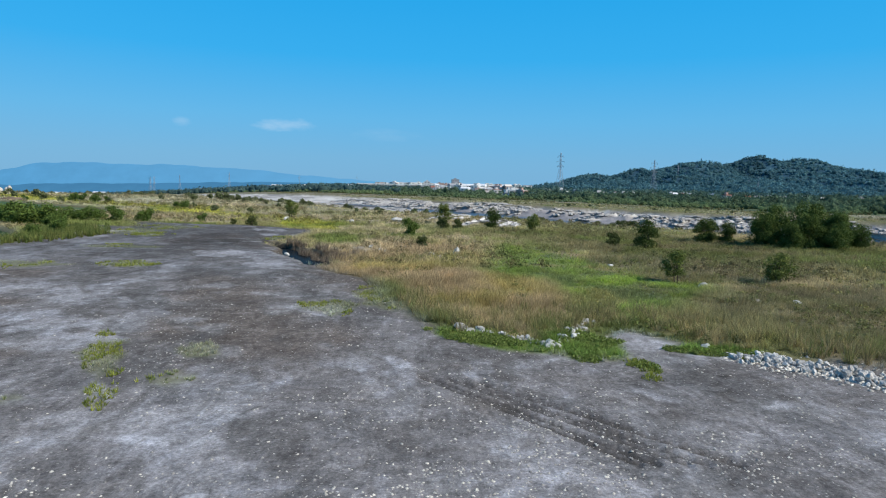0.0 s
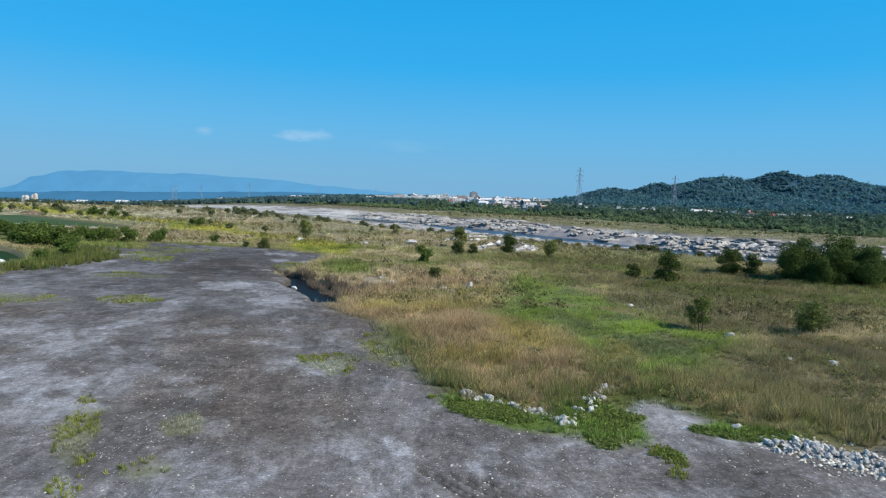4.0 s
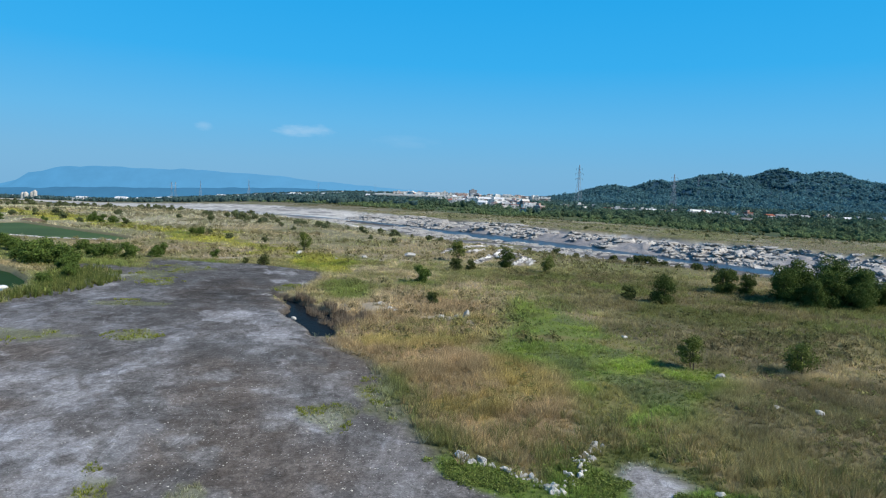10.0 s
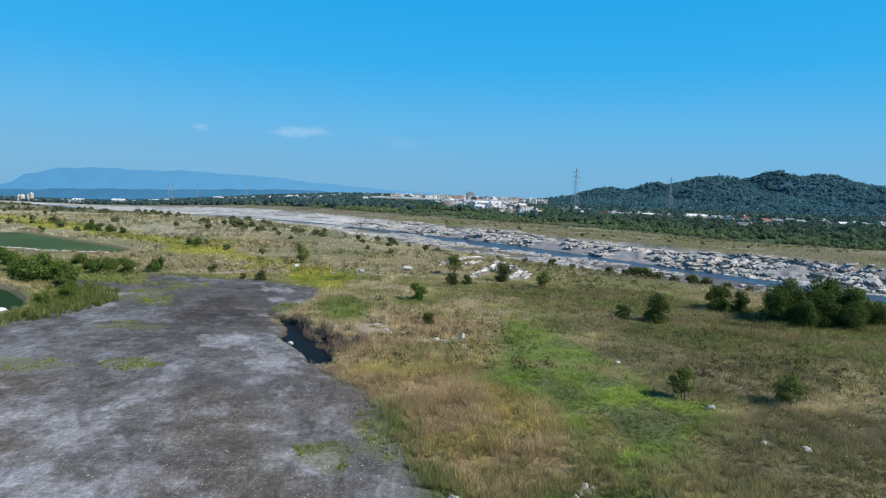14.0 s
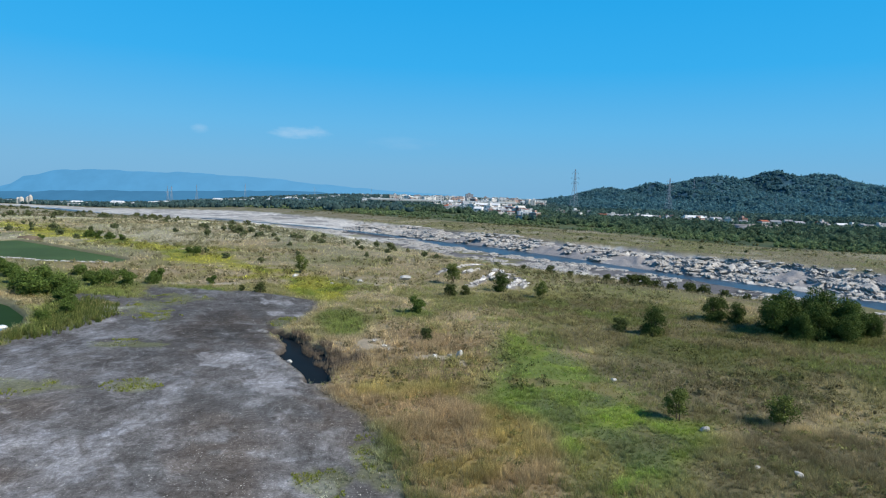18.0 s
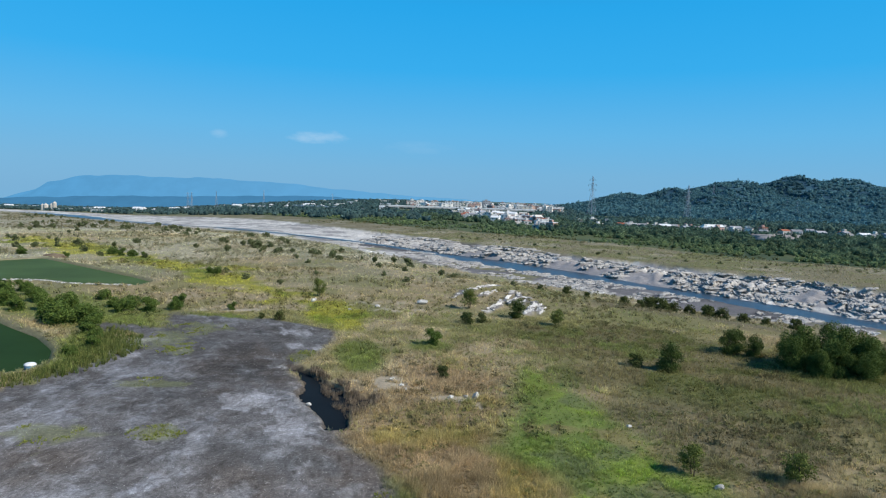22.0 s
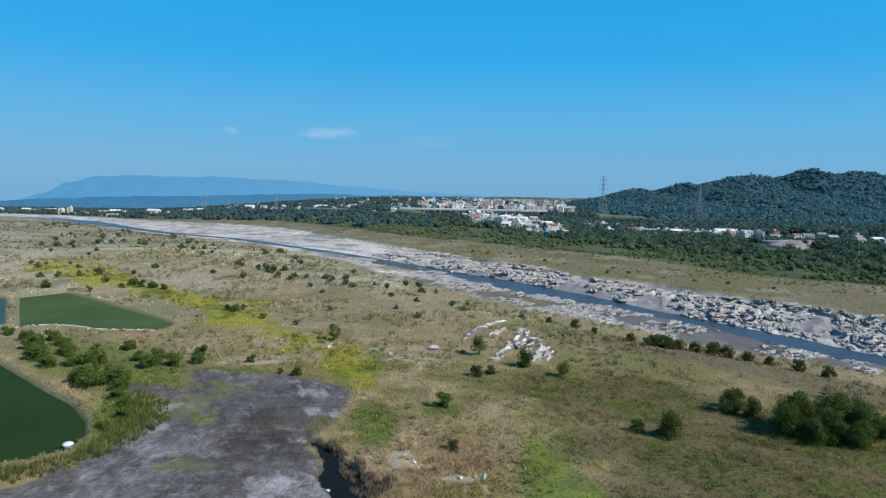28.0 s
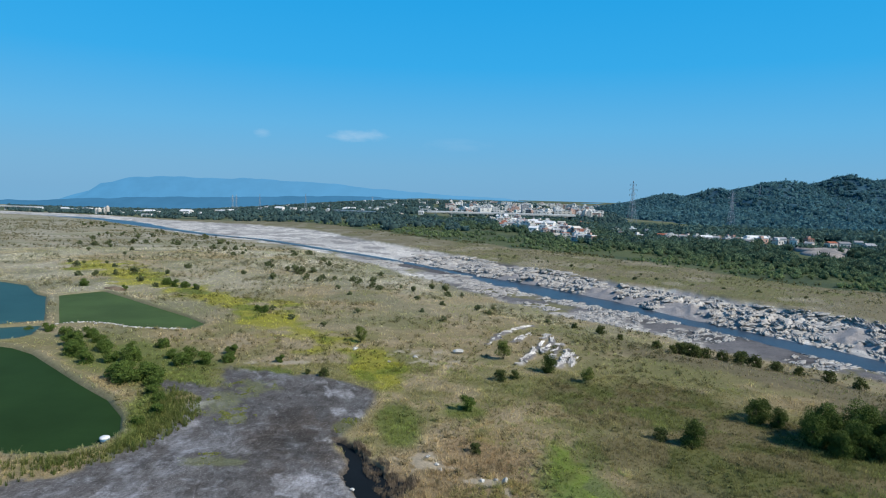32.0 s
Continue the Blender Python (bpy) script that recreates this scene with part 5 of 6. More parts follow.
T_LUSH = [tree_parts(440 + s, 2.6, 3.8, 22, 3200, 0.125, 0.05, dark=(0.045, 0.088, 0.022), light=(0.12, 0.170, 0.040), stems=4) for s in range(2)]
T_TINY = [tree_parts(450 + s, 1.8, 3.0, 11, 420, 0.26, 0.05, dark=(0.070, 0.090, 0.046), light=(0.145, 0.165, 0.080), stems=2) for s in range(3)]

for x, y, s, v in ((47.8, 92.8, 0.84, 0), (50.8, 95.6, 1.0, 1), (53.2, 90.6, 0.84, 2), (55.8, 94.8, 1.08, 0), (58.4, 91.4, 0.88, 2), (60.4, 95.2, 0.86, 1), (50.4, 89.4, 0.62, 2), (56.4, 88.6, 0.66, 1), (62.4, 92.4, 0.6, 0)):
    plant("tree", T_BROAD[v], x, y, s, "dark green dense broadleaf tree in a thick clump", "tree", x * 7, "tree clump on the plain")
for x, y, s, v in ((43.2, 103, 0.92, 0), (46.0, 100.8, 0.80, 1), (45.0, 105, 0.85, 0)):
    plant("tree", T_ROUND[v], x, y, s, "rounded leaning green tree in tall grass", "tree", x * 3, "paired trees on the plain")
plant("tree", T_ROUND[0], 29.8, 91.2, 0.98, "round bushy dark green tree standing alone", "tree", 1.0)
plant("shrub", T_SHRUB[0], 25.2, 92.5, 1.05, "low olive shrub in dry grass", "shrub", 0.5)
plant("tree", T_OPEN[0], 20.3, 54.5, 0.80, "young light green sapling in the meadow", "tree", 0.3)
plant("tree", T_OPEN[1], 28.7, 53.3, 0.86, "young yellow-green bushy tree in dry grass", "tree", 2.0)
plant("tree", T_ROUND[1], 10.3, 127.5, 0.92, "dark round tree beside pale rocks", "tree", 0.4)
plant("tree", T_OPEN[2], 0.7, 136, 1.25, "flat-layered spreading tree above pale rocks", "tree", 1.1)
plant("shrub", T_SHRUB[1], 0.2, 119, 1.25, "dark shrub in tall dry grass", "shrub", 2.0)
plant("shrub", T_SHRUB[2], 3.2, 121, 0.95, "dark shrub in tall dry grass", "shrub", 0.1)
plant("tree", T_OPEN[1], 17.7, 121, 0.95, "ragged green bush in dry grass", "shrub", 3.0)
plant("shrub", T_LUSH[0], -5.3, 100, 1.0, "bright green bush in dry grass", "shrub", 0.2)
plant("shrub", T_SHRUB[1], -3.0, 83, 0.85, "low olive bush in brown grass", "shrub", 1.9)
plant("tree", T_OPEN[0], -34.5, 145, 1.15, "bare-branched small tree in flowering weeds", "tree", 4.0)
plant("shrub", T_SHRUB[2], -34.8, 115.5, 0.95, "round dark bush at the edge of the yard", "shrub", 2.5)
plant("shrub", T_SHRUB[0], -38.5, 116, 0.55, "small dark bush at the edge of the yard", "shrub", 0.5)
for x, y, s, v in ((-70, 104, 1.75, 0), (-66.5, 106.5, 1.6, 1), (-73, 107, 1.5, 1), (-98, 129, 1.6, 0), (-92, 121, 1.4, 1), (-86, 116, 1.2, 0), (-66, 118, 1.25, 1), (-62, 119.5, 1.3, 0), (-69, 110, 1.2, 0), (-63.5, 103, 1.0, 1), (-61, 98, 0.9, 0), (-95, 125, 1.3, 1), (-58, 95, 0.8, 1), (-75, 113, 1.0, 0), (-55, 84, 0.7, 1),
                   (-57.8, 122, 0.9, 1), (-55, 89.5, 0.85, 0), (-78, 121, 0.85, 1), (-105, 136, 1.2, 1), (-113, 140, 1.0, 0), (-47, 124, 0.7, 0), (-120, 142, 0.9, 1), (-72, 70, 0.9, 0), (-100, 137, 1.2, 0), (-78, 119, 1.5, 1), (-82, 118, 1.3, 0), (-68, 125, 1.0, 1), (-71, 123, 0.9, 0), (-78, 132, 1.0, 1),
                   (-60, 129, 1.0, 0), (-88, 125, 1.2, 0), (-90, 128, 1.0, 1), (-84, 129, 0.8, 0), (-95, 133, 1.1, 0), (-71, 176, 1.0, 1), (-74, 178, 0.8, 0), (-122, 218, 1.2, 0), (-117, 216, 1.1, 1), (-127, 221, 1.2, 1), (-112, 214, 0.9, 0), (-152, 209, 1.2, 0)):
    plant("shrub", T_LUSH[v], x, y, s, "lush green bush on the overgrown pond bank", "shrub", x, "bushes by the ponds", 0.82)
for x, y, s, v in ((48, 161, 1.3, 0), (51, 164, 1.1, 1), (57.5, 162, 1.05, 2), (63.5, 165, 1.1, 0), (68, 155, 0.95, 1), (72, 152, 0.85, 2), (29, 180, 1.0, 0), (44, 159, 0.8, 2), (33, 172, 0.7, 1), (22, 186, 0.7, 2), (88, 118, 1.5, 0), (78, 104, 1.4, 1), (46, 160, 1.2, 1), (49.5, 159, 1.3, 2), (53, 161, 1.1, 0), (60.5, 158, 1.3, 1), (64, 157.5, 1.2, 2), (41, 163, 0.9, 1), (76, 146, 1.1, 0), (80, 141, 1.0, 2)):
    plant("shrub", T_SHRUB[v], x, y, s * 1.4, "dark shrub along the river bank", "shrub", x, "bushes on the river bank", 0.95)
spots = [(-94.1, 271, 1.8), (-90, 268, 1.7), (-86, 271, 1.5), (-98, 273, 1.3), (-51, 237, 1.2), (-47, 233, 0.9), (-34.7, 238, 1.2), (-41, 245, 0.8), (-76, 254, 1.2), (-70, 250, 1.0), (-30, 214, 0.9), (-20, 205, 0.9),
         (-8, 202, 1.1), (-4, 190, 0.8), (-55, 216, 0.8), (-62, 226, 0.9), (-25, 190, 0.7), (-17, 176, 0.9), (-44, 182, 0.8), (-70, 180, 0.8), (-60, 168, 0.9), (-48, 160, 0.8), (-140, 225, 1.2), (-128, 215, 1.0),
         (-110, 212, 0.9), (-160, 240, 1.1), (14, 190, 0.9), (-3, 214, 0.8)]
for i, (x, y, s) in enumerate(spots):
    plant("shrub", T_TINY[i % 3], x, y, s, "dark shrub dotted on the dry plain", "shrub", x, "shrubs on the open plain", 1.0)
r = np.random.default_rng(77)
made = 0
while made < 64:
    y = 230 + 480 * r.random() ** 1.3
    xn = float(np.interp(y, NEAR_Y, NEAR_X))
    x = xn - 10 - (y * 0.72 + xn) * r.random()
    if x < -0.75 * y or fbm(np.array([x]), np.array([y]), 60, 140)[0] < 0.44:
        continue
    plant("shrub", T_TINY[made % 3], x, y, 0.7 + 0.8 * r.random(), "dark shrub dotted on the dry plain", "shrub", x, "shrubs on the open plain", 1.0)
    made += 1
for i in range(60):
    y = 330 + 560 * r.random()
    xn = float(np.interp(y, NEAR_Y, NEAR_X))
    x = -0.72 * y + (xn - 15 + 0.72 * y) * r.random()
    plant("shrub", T_TINY[i % 3], x, y, 0.8 + 1.2 * r.random(), "dark shrub far out on the plain", "shrub", x, "shrubs on the open plain", 1.0)
for i in range(16):
    y = 250 + 160 * r.random()
    x = float(np.interp(y, FAR_Y, FAR_X)) + 12 + 30 * r.random()
    plant("shrub", T_TINY[i % 3], x, y, 0.6 + 0.5 * r.random(), "small bush on the far river bank", "shrub", x, "bushes on the far bank", 0.8)


# ---- rocks and stones ----
def rock_mesh(seed, sx, sy, sz, cuts=2, name="rock", mat=None, rough=0.25):
    """A broken, faceted boulder."""
    r = np.random.default_rng(seed)
    bm = bmesh.new()
    bmesh.ops.create_icosphere(bm, subdivisions=cuts, radius=1)
    for v in bm.verts:
        v.co *= 1 + (r.random() - 0.5) * 2 * rough
    for _ in range(5):
        d = Vector(r.normal(size=3)).normalized()
        for v in bm.verts:
            k = v.co.dot(d) - 0.62
            if k > 0:
                v.co -= d * k * 0.9
    for v in bm.verts:
        v.co = Vector((v.co.x * sx, v.co.y * sy, v.co.z * sz))
    return bm_mesh(name, bm, mat or m_stone)


BOULDERS = [rock_mesh(500 + s, 0.5, 0.42, 0.36) for s in range(4)]


def slab_mesh(seed):
    """A tilted bed of rock split into a few sharp leaves."""
    r = np.random.default_rng(seed)
    bm = bmesh.new()
    for k in range(4):
        w, t, h = 1.5 + 1.2 * r.random(), 0.22 + 0.22 * r.random(), 0.55 + 0.65 * r.random()
        o = Vector((0.7 * r.normal() * 0.5, (k - 1.5) * 0.55 + 0.1 * r.normal(), 0))
        res = bmesh.ops.create_cube(bm, size=1)
        for v in res["verts"]:
            top = v.co.z > 0
            v.co = Vector((v.co.x * 2 * w * (0.62 + 0.3 * r.random() if top else 1.0), v.co.y * 2 * t * (0.45 if top else 1.1) + (0.55 * h if top else 0) + 0.1 * r.normal(), (h if top else -0.7) + 0.18 * r.normal())) + o
        bmesh.ops.subdivide_edges(bm, edges=[e for e in {e for v in res["verts"] for e in v.link_edges} if e.calc_length() > 1.6], cuts=2)
    for v in bm.verts:
        v.co += Vector(r.normal(size=3)) * 0.07
    return bm_mesh("rock", bm, m_rock)


SLABS = [slab_mesh(520 + s) for s in range(6)]
LUMPS = [rock_mesh(540 + s, 1.1, 0.9, 0.75, 2, "rock", m_rock, 0.3) for s in range(4)]


def stone(x, y, s, label, turn=0.0, tilt=(0, 0), lift=0.5, v=0, up=1.0):
    ob = new("boulder", BOULDERS[v % 4])
    ob.matrix_basis = Matrix.LocRotScale((x, y, at_ground(x, y, 0.33 * s * up * lift)), Euler((tilt[0], tilt[1], turn)), (s, s, s * up))
    return tagged(ob, label, "boulder")


stone(1.3, 73.4, 0.85, "upright white boulder standing in brown grass", 0.4, (0.2, 0.15), 0.7, 0, 2.0)
for i, (x, y, s) in enumerate(((0.2, 74.5, 0.7), (-1.6, 74, 0.8), (-8, 78, 0.8), (-9.5, 80, 0.9), (-7.3, 76.5, 0.7), (21.7, 51.9, 0.9), (17.8, 66.5, 0.7), (24.9, 43.3, 0.8), (22.5, 44.5, 0.5), (0.3, 34.4, 0.8), (-9.8, 139.6, 2.6),
                               (-34, 138, 1.6), (-19, 133, 1.4), (-14.2, 66.3, 0.9), (-13.6, 64.6, 0.8), (-17.5, 68.6, 0.8), (13.0, 31.0, 0.6), (8.0, 36.6, 0.5), (-24, 128, 1.0))):
    stone(x, y, s, "pale weathered boulder lying in the grass", x, (0.1, 0.2), 0.5, i, 0.8)

pile = new("stone_pile")
pile.location = (17, 26.6, at_ground(17, 26.6))
tagged(pile, "heap of pale broken river stones along the yard edge", "stone pile")
r = np.random.default_rng(60)
for i in range(290):
    k = r.random()
    x = np.interp(k, [0, 0.4, 1], [14.2, 16.9, 21.4]) + r.normal() * 0.5
    y = np.interp(k, [0, 0.4, 1], [29.4, 27.2, 22.2]) + r.normal() * 0.55 * (0.6 + k)
    mid_d = abs(y - np.interp(k, [0, 0.4, 1], [29.4, 27.2, 22.2]))
    s = 0.18 + 0.30 * r.random() ** 2
    z = at_ground(x, y) + max(0, 0.35 - 0.4 * mid_d) * r.random() * (0.4 + k) + 0.12 * s
    part("stone", BOULDERS[i % 4], pile, "", Matrix.LocRotScale(Vector((x, y, z)) - pile.location, Euler(r.random(3) * 6.28), (s, s, s * (0.8 + 0.4 * r.random()))))
row = new("stone_row")
row.location = (3, 30.5, at_ground(3, 30.5))
tagged(row, "low broken line of pale stones edging the weeds", "stone row")
for i in range(110):
    k = r.random()
    x = np.interp(k, [0, 0.35, 0.55, 1], [0.3, 3.2, 5.0, 8.2]) + r.normal() * 0.22
    y = np.interp(k, [0, 0.35, 0.55, 1], [34.3, 32.6, 30.6, 36.8]) + r.normal() * 0.22
    s = 0.16 + 0.4 * r.random() ** 2
    part("stone", BOULDERS[i % 4], row, "", Matrix.LocRotScale(Vector((x, y, at_ground(x, y, 0.1 * s))) - row.location, Euler(r.random(3) * 6.28), (s, s, s)))


def pebbles(name, x, y, s, tint, label, seed):
    r = np.random.default_rng(seed)
    v0 = np.array([(1, 0, 0), (0, 1, 0), (-1, 0, 0), (0, -1, 0), (0, 0, 0.6), (0, 0, -0.5), (0.6, 0.6, 0.35), (-0.6, -0.6, 0.3)])
    f0 = np.array([(0, 6, 4), (6, 1, 4), (1, 2, 4), (2, 7, 4), (7, 3, 4), (3, 0, 4), (1, 6, 0), (3, 7, 2)])
    m = len(x)
    a = r.random(m) * 6.283
    c, sn = np.cos(a)[:, None], np.sin(a)[:, None]
    v = v0[None] * (0.75 + 0.5 * r.random((m, 8, 1)))
    X, Y = (v[..., 0] * c - v[..., 1] * sn * 0.7), (v[..., 0] * sn + v[..., 1] * c * 0.7)
    V = np.stack([X * s[:, None] + x[:, None], Y * s[:, None] + y[:, None], v[..., 2] * s[:, None] + height(x, y)[:, None]], -1)
    F = (f0[None] + (np.arange(m) * 8)[:, None, None]).reshape(-1, 3)
    ob = new(name, raw_mesh(name, V.reshape(-1, 3), F, m_pebble, np.repeat(tint, 8, 0)))
    return tagged(ob, label, "pebbles", kind="stuff")


k = r.random(1500)
x = np.interp(k, [0, 0.4, 1], [14.2, 16.9, 21.4]) + r.normal(size=1500) * 0.75
y = np.interp(k, [0, 0.4, 1], [29.4, 27.2, 22.2]) + r.normal(size=1500) * 0.75
t_ = r.random((1500, 1))
pebbles("pile_rubble", x, y, 0.05 + 0.10 * r.random(1500) ** 1.5, np.array((0.42, 0.41, 0.39)) * (1 - t_) + np.array((0.68, 0.66, 0.63)) * t_, "small broken stones spilled round the stone heap", 63)
n = 34000
rr, aa = 11 + 46 * r.random(n) ** 1.4, np.radians((r.random(n) * 2 - 1) * 46)
x, y = np.sin(aa) * rr, np.cos(aa) * rr
dens = smooth(0.40, 0.62, fbm(x, y, 4.5, 150)) * 0.9 + 0.12
dens *= 0.45 + 0.9 * smooth(24, 17, y + 0.25 * np.abs(x + 1))
keep = (inside(PAD, x, y) > 0) & (r.random(n) < dens)
x, y = x[keep], y[keep]
s = 0.016 + 0.055 * r.random(len(x)) ** 2.6
k = r.random((len(x), 1))
pebbles("yard_pebbles", x, y, s, np.array((0.36, 0.35, 0.34)) * (1 - k) + np.array((0.62, 0.60, 0.57)) * k, "scattered pale pebbles on the grey gravel", 61)

# tilted slabs of the river bed
bed_thing = new("river_rocks")
bed_thing.location = (70, 230, -4)
tagged(bed_thing, "jagged tilted slabs of pale rock in the river bed", "rocks")
r = np.random.default_rng(62)
made = 0
xs, ys_, ss = [], [], []
while made < 4800:
    y = 140 + 250 * r.random() ** 1.1
    u = r.random()
    xn, xf = float(np.interp(y, NEAR_Y, NEAR_X)), float(np.interp(y, FAR_Y, FAR_X))
    x = xn + (xf - xn) * u
    a_x, a_y = np.array([x]), np.array([y])
    if channel(a_x, a_y)[0] > -0.45 or fbm(a_x, a_y, 13, 160)[0] < (0.43 if u > 0.5 else 0.51) or not 0.02 < u < 1.01:
        continue
    xs.append(x), ys_.append(y), ss.append((0.24 + 0.58 * r.random() ** 1.9) * (1.0 if u > 0.5 else 0.6) * (1 + 0.002 * (y - 150)))
    made += 1
for _ in range(750):
    y = 196 + 110 * r.random()
    x = float(np.interp(y, WATER_Y, WATER_X)) - float(water_half(np.array([y]))[0]) - 1.5 - 11 * r.random() ** 1.3
    if fbm(np.array([x]), np.array([y]), 9, 161)[0] > 0.45:
        xs.append(x), ys_.append(y), ss.append(0.26 + 0.5 * r.random() ** 2)
zs = height(np.array(xs), np.array(ys_))
order = np.argsort([(y - 130) for y in ys_])
for c, i in enumerate(order[:300]):
    s = ss[i]
    me = SLABS[c % 6] if c % 4 else LUMPS[c % 4]
    m = Matrix.LocRotScale(Vector((xs[i], ys_[i], zs[i] + 0.12 * s)) - bed_thing.location, Euler((0.12 * r.normal(), 0.12 * r.normal(), 0.95 + 0.35 * r.normal())), (s * 1.9, s * 1.1, s * (0.25 + 0.35 * r.random())))
    part("rock", me, bed_thing, "", m)
temps = []
for me in SLABS + LUMPS:
    me.calc_loop_triangles()
    temps.append((np.array([v.co[:] for v in me.vertices]), np.array([t.vertices[:] for t in me.loop_triangles])))
V, F, off = [], [], 0
for c, i in enumerate(order[300:]):
    v, f = temps[c % 10]
    a, s = 0.95 + 0.35 * r.normal(), ss[i]
    co, si = math.cos(a), math.sin(a)
    V.append(np.stack([(v[:, 0] * 1.9 * co - v[:, 1] * 1.1 * si) * s + xs[i], (v[:, 0] * 1.9 * si + v[:, 1] * 1.1 * co) * s + ys_[i], v[:, 2] * s * 0.42 + zs[i] + 0.1 * s], -1))
    F.append(f + off)
    off += len(v)
far_rocks = part("rubble", raw_mesh("rubble", np.concatenate(V) - np.array(bed_thing.location), np.concatenate(F), m_rock), bed_thing)
far_rocks["kind"] = "stuff"
outcrop = new("rock_outcrop")
outcrop.location = (8, 150, at_ground(8, 150))
tagged(outcrop, "bare pale rock ledges breaking through the grass", "rocks")
for i in range(120):
    line, half = LEDGES[(0, 0, 1, 2, 2, 3, 4, 5, 5, 6)[i % 10]]
    k = r.random() * (len(line) - 1.001)
    (ax, ay), (bx, by) = line[int(k)], line[int(k) + 1]
    x, y = ax + (bx - ax) * (k % 1) + r.normal() * half * 0.4, ay + (by - ay) * (k % 1)
    s = 0.16 + 0.26 * r.random() ** 1.5
    m = Matrix.LocRotScale(Vector((x, y, at_ground(x, y, -0.05 * s))) - outcrop.location, Euler((0.1 * r.normal(), 0.1 * r.normal(), math.atan2(by - ay, bx - ax) + 0.15 * r.normal())), (s * (1.8 + r.random()), s * 0.8, s * 0.38))
    part("rock", SLABS[i % 6], outcrop, "", m)


# ---- built things in the distance ----
# pylons: x, y, height of the foot, height; sheds: x, y, width, height
PY = [(194, 1000, 12.1, 52), (308, 900, -6.5, 58), (647, 1700, 44.7, 35), (636, 1500, 20.0, 23), (560, 1100, -8.2, 46), (691, 1400, 2.6, 18), (424, 1650, 19.0, 23), (-487, 1500, -5.2, 33), (-322, 1500, -7.4, 33), (-175, 1400, -7.1, 34), (-839, 1900, -17.4, 33), (-763, 1900, -15.3, 37), (-873, 1950, -19.1, 34)]
FARSHEDS = [(-1002, 1900, 61, 13), (-439, 1367, 49, 11), (-699, 1900, 44, 13), (-506, 1554, 25, 12), (-342, 1366, 37, 11), (-282, 1213, 17, 11), (-146, 1081, 15, 10), (-138, 1228, 18, 11), (-854, 1900, 27, 13), (-1162, 1900, 68, 13), (-1124, 1900, 51, 13), (-1539, 2193, 59, 14), (-1411, 1900, 41, 13), (-1381, 1900, 34, 13), (-1498, 1900, 34, 13), (-1105, 1900, 41, 13), (-882, 1900, 27, 13), (-338, 1821, 33, 12), (-900, 1900, 24, 13)]
SILO = (-1008, 1500)
VIADUCTS = [("viaduct", (-318, 1153, -7), (-182, 1100, -7), 7.5, 9, 2.0, 5, "pale concrete road viaduct above the woods"),
            ("viaduct", (-125, 1000, -1), (108, 1000, -1), 9, 9, 2.0, 9, "pale concrete road viaduct in front of the town"),
            ("bridge", (-1900, 1700, -43), (-1350, 1700, -43), 11, 10, 2.5, 14, "long pale road bridge across the river")]
def pylon_meshes(h):
    w = h * 0.085
    def half(z):
        k = z / h
        return w * (1 - k / 0.62 * 0.72) if k < 0.62 else w * 0.28 * (1 - (k - 0.62) / 0.38 * 0.75)
    legs = []
    for sx, sy in ((1, 1), (1, -1), (-1, 1), (-1, -1)):
        bm = bmesh.new()
        zs = [0, h * 0.62, h]
        for a, b in zip(zs, zs[1:]):
            bar(bm, (sx * half(a), sy * half(a), a), (sx * half(b), sy * half(b), b), h * 0.0032, h * 0.0026)
        legs.append(bm_mesh("leg", bm, m_steel))
    bm = bmesh.new()
    zs = [h * k for k in (0, 0.16, 0.3, 0.42, 0.53, 0.62, 0.7, 0.78, 0.86, 0.93, 1.0)]
    for a, b in zip(zs, zs[1:]):
        p, q = half(a), half(b)
        for s in (1, -1):
            for u, v in ((1, -1), (-1, 1)):
                bar(bm, (u * p, s * p, a), (v * q, s * q, b), h * 0.0014)
                bar(bm, (s * p, u * p, a), (s * q, v * q, b), h * 0.0014)
            bar(bm, (-q, s * q, b), (q, s * q, b), h * 0.0014)
            bar(bm, (s * q, -q, b), (s * q, q, b), h * 0.0014)
    lattice = bm_mesh("bracing", bm, m_steel)
    arms = []
    for z, reach in ((0.66, 0.105), (0.78, 0.125), (0.90, 0.095)):
        for s in (1, -1):
            bm = bmesh.new()
            tip = (s * h * reach, 0, h * z + h * 0.012)
            for d in (1, -1):
                bar(bm, (s * half(h * z), d * half(h * z), h * z), tip, h * 0.0018)
            bar(bm, (s * half(h * (z + 0.05)), 0, h * (z + 0.05)), tip, h * 0.0018)
            bi = bmesh.new()
            bar(bi, tip, (tip[0], 0, tip[2] - h * 0.035), h * 0.004)
            arms.append((bm_mesh("cross_arm", bm, m_steel), bm_mesh("insulator", bi, m_glass)))
    return legs, lattice, arms


PYLON = pylon_meshes(50.0)


def pylon(x, y, z, tall, turn, label):
    ob = new("power_pylon")
    ob.matrix_basis = Matrix.LocRotScale((x, y, z), Euler((0, 0, turn)), (tall / 50,) * 3)
    for me in PYLON[0]:
        part("leg", me, ob)
    part("bracing", PYLON[1], ob)
    for me, hung in PYLON[2]:
        part("insulator", hung, part("cross_arm", me, ob))
    return tagged(ob, label, "pylon", "power pylons")


def hz_at(x, y):
    return float(np.maximum(hill_height(np.array([x]), np.array([y])), 0)[0]) - 0.5


LP = "grey steel lattice power pylon rising above woods"
for x, y, z, tall in PY:
    foot = max(hz_at(x, y) if x > 100 else -99, at_ground(x, y) - 0.3)
    pylon(x, y, foot, max(z + tall - foot, 16), 0.3 + x * 0.01, LP)


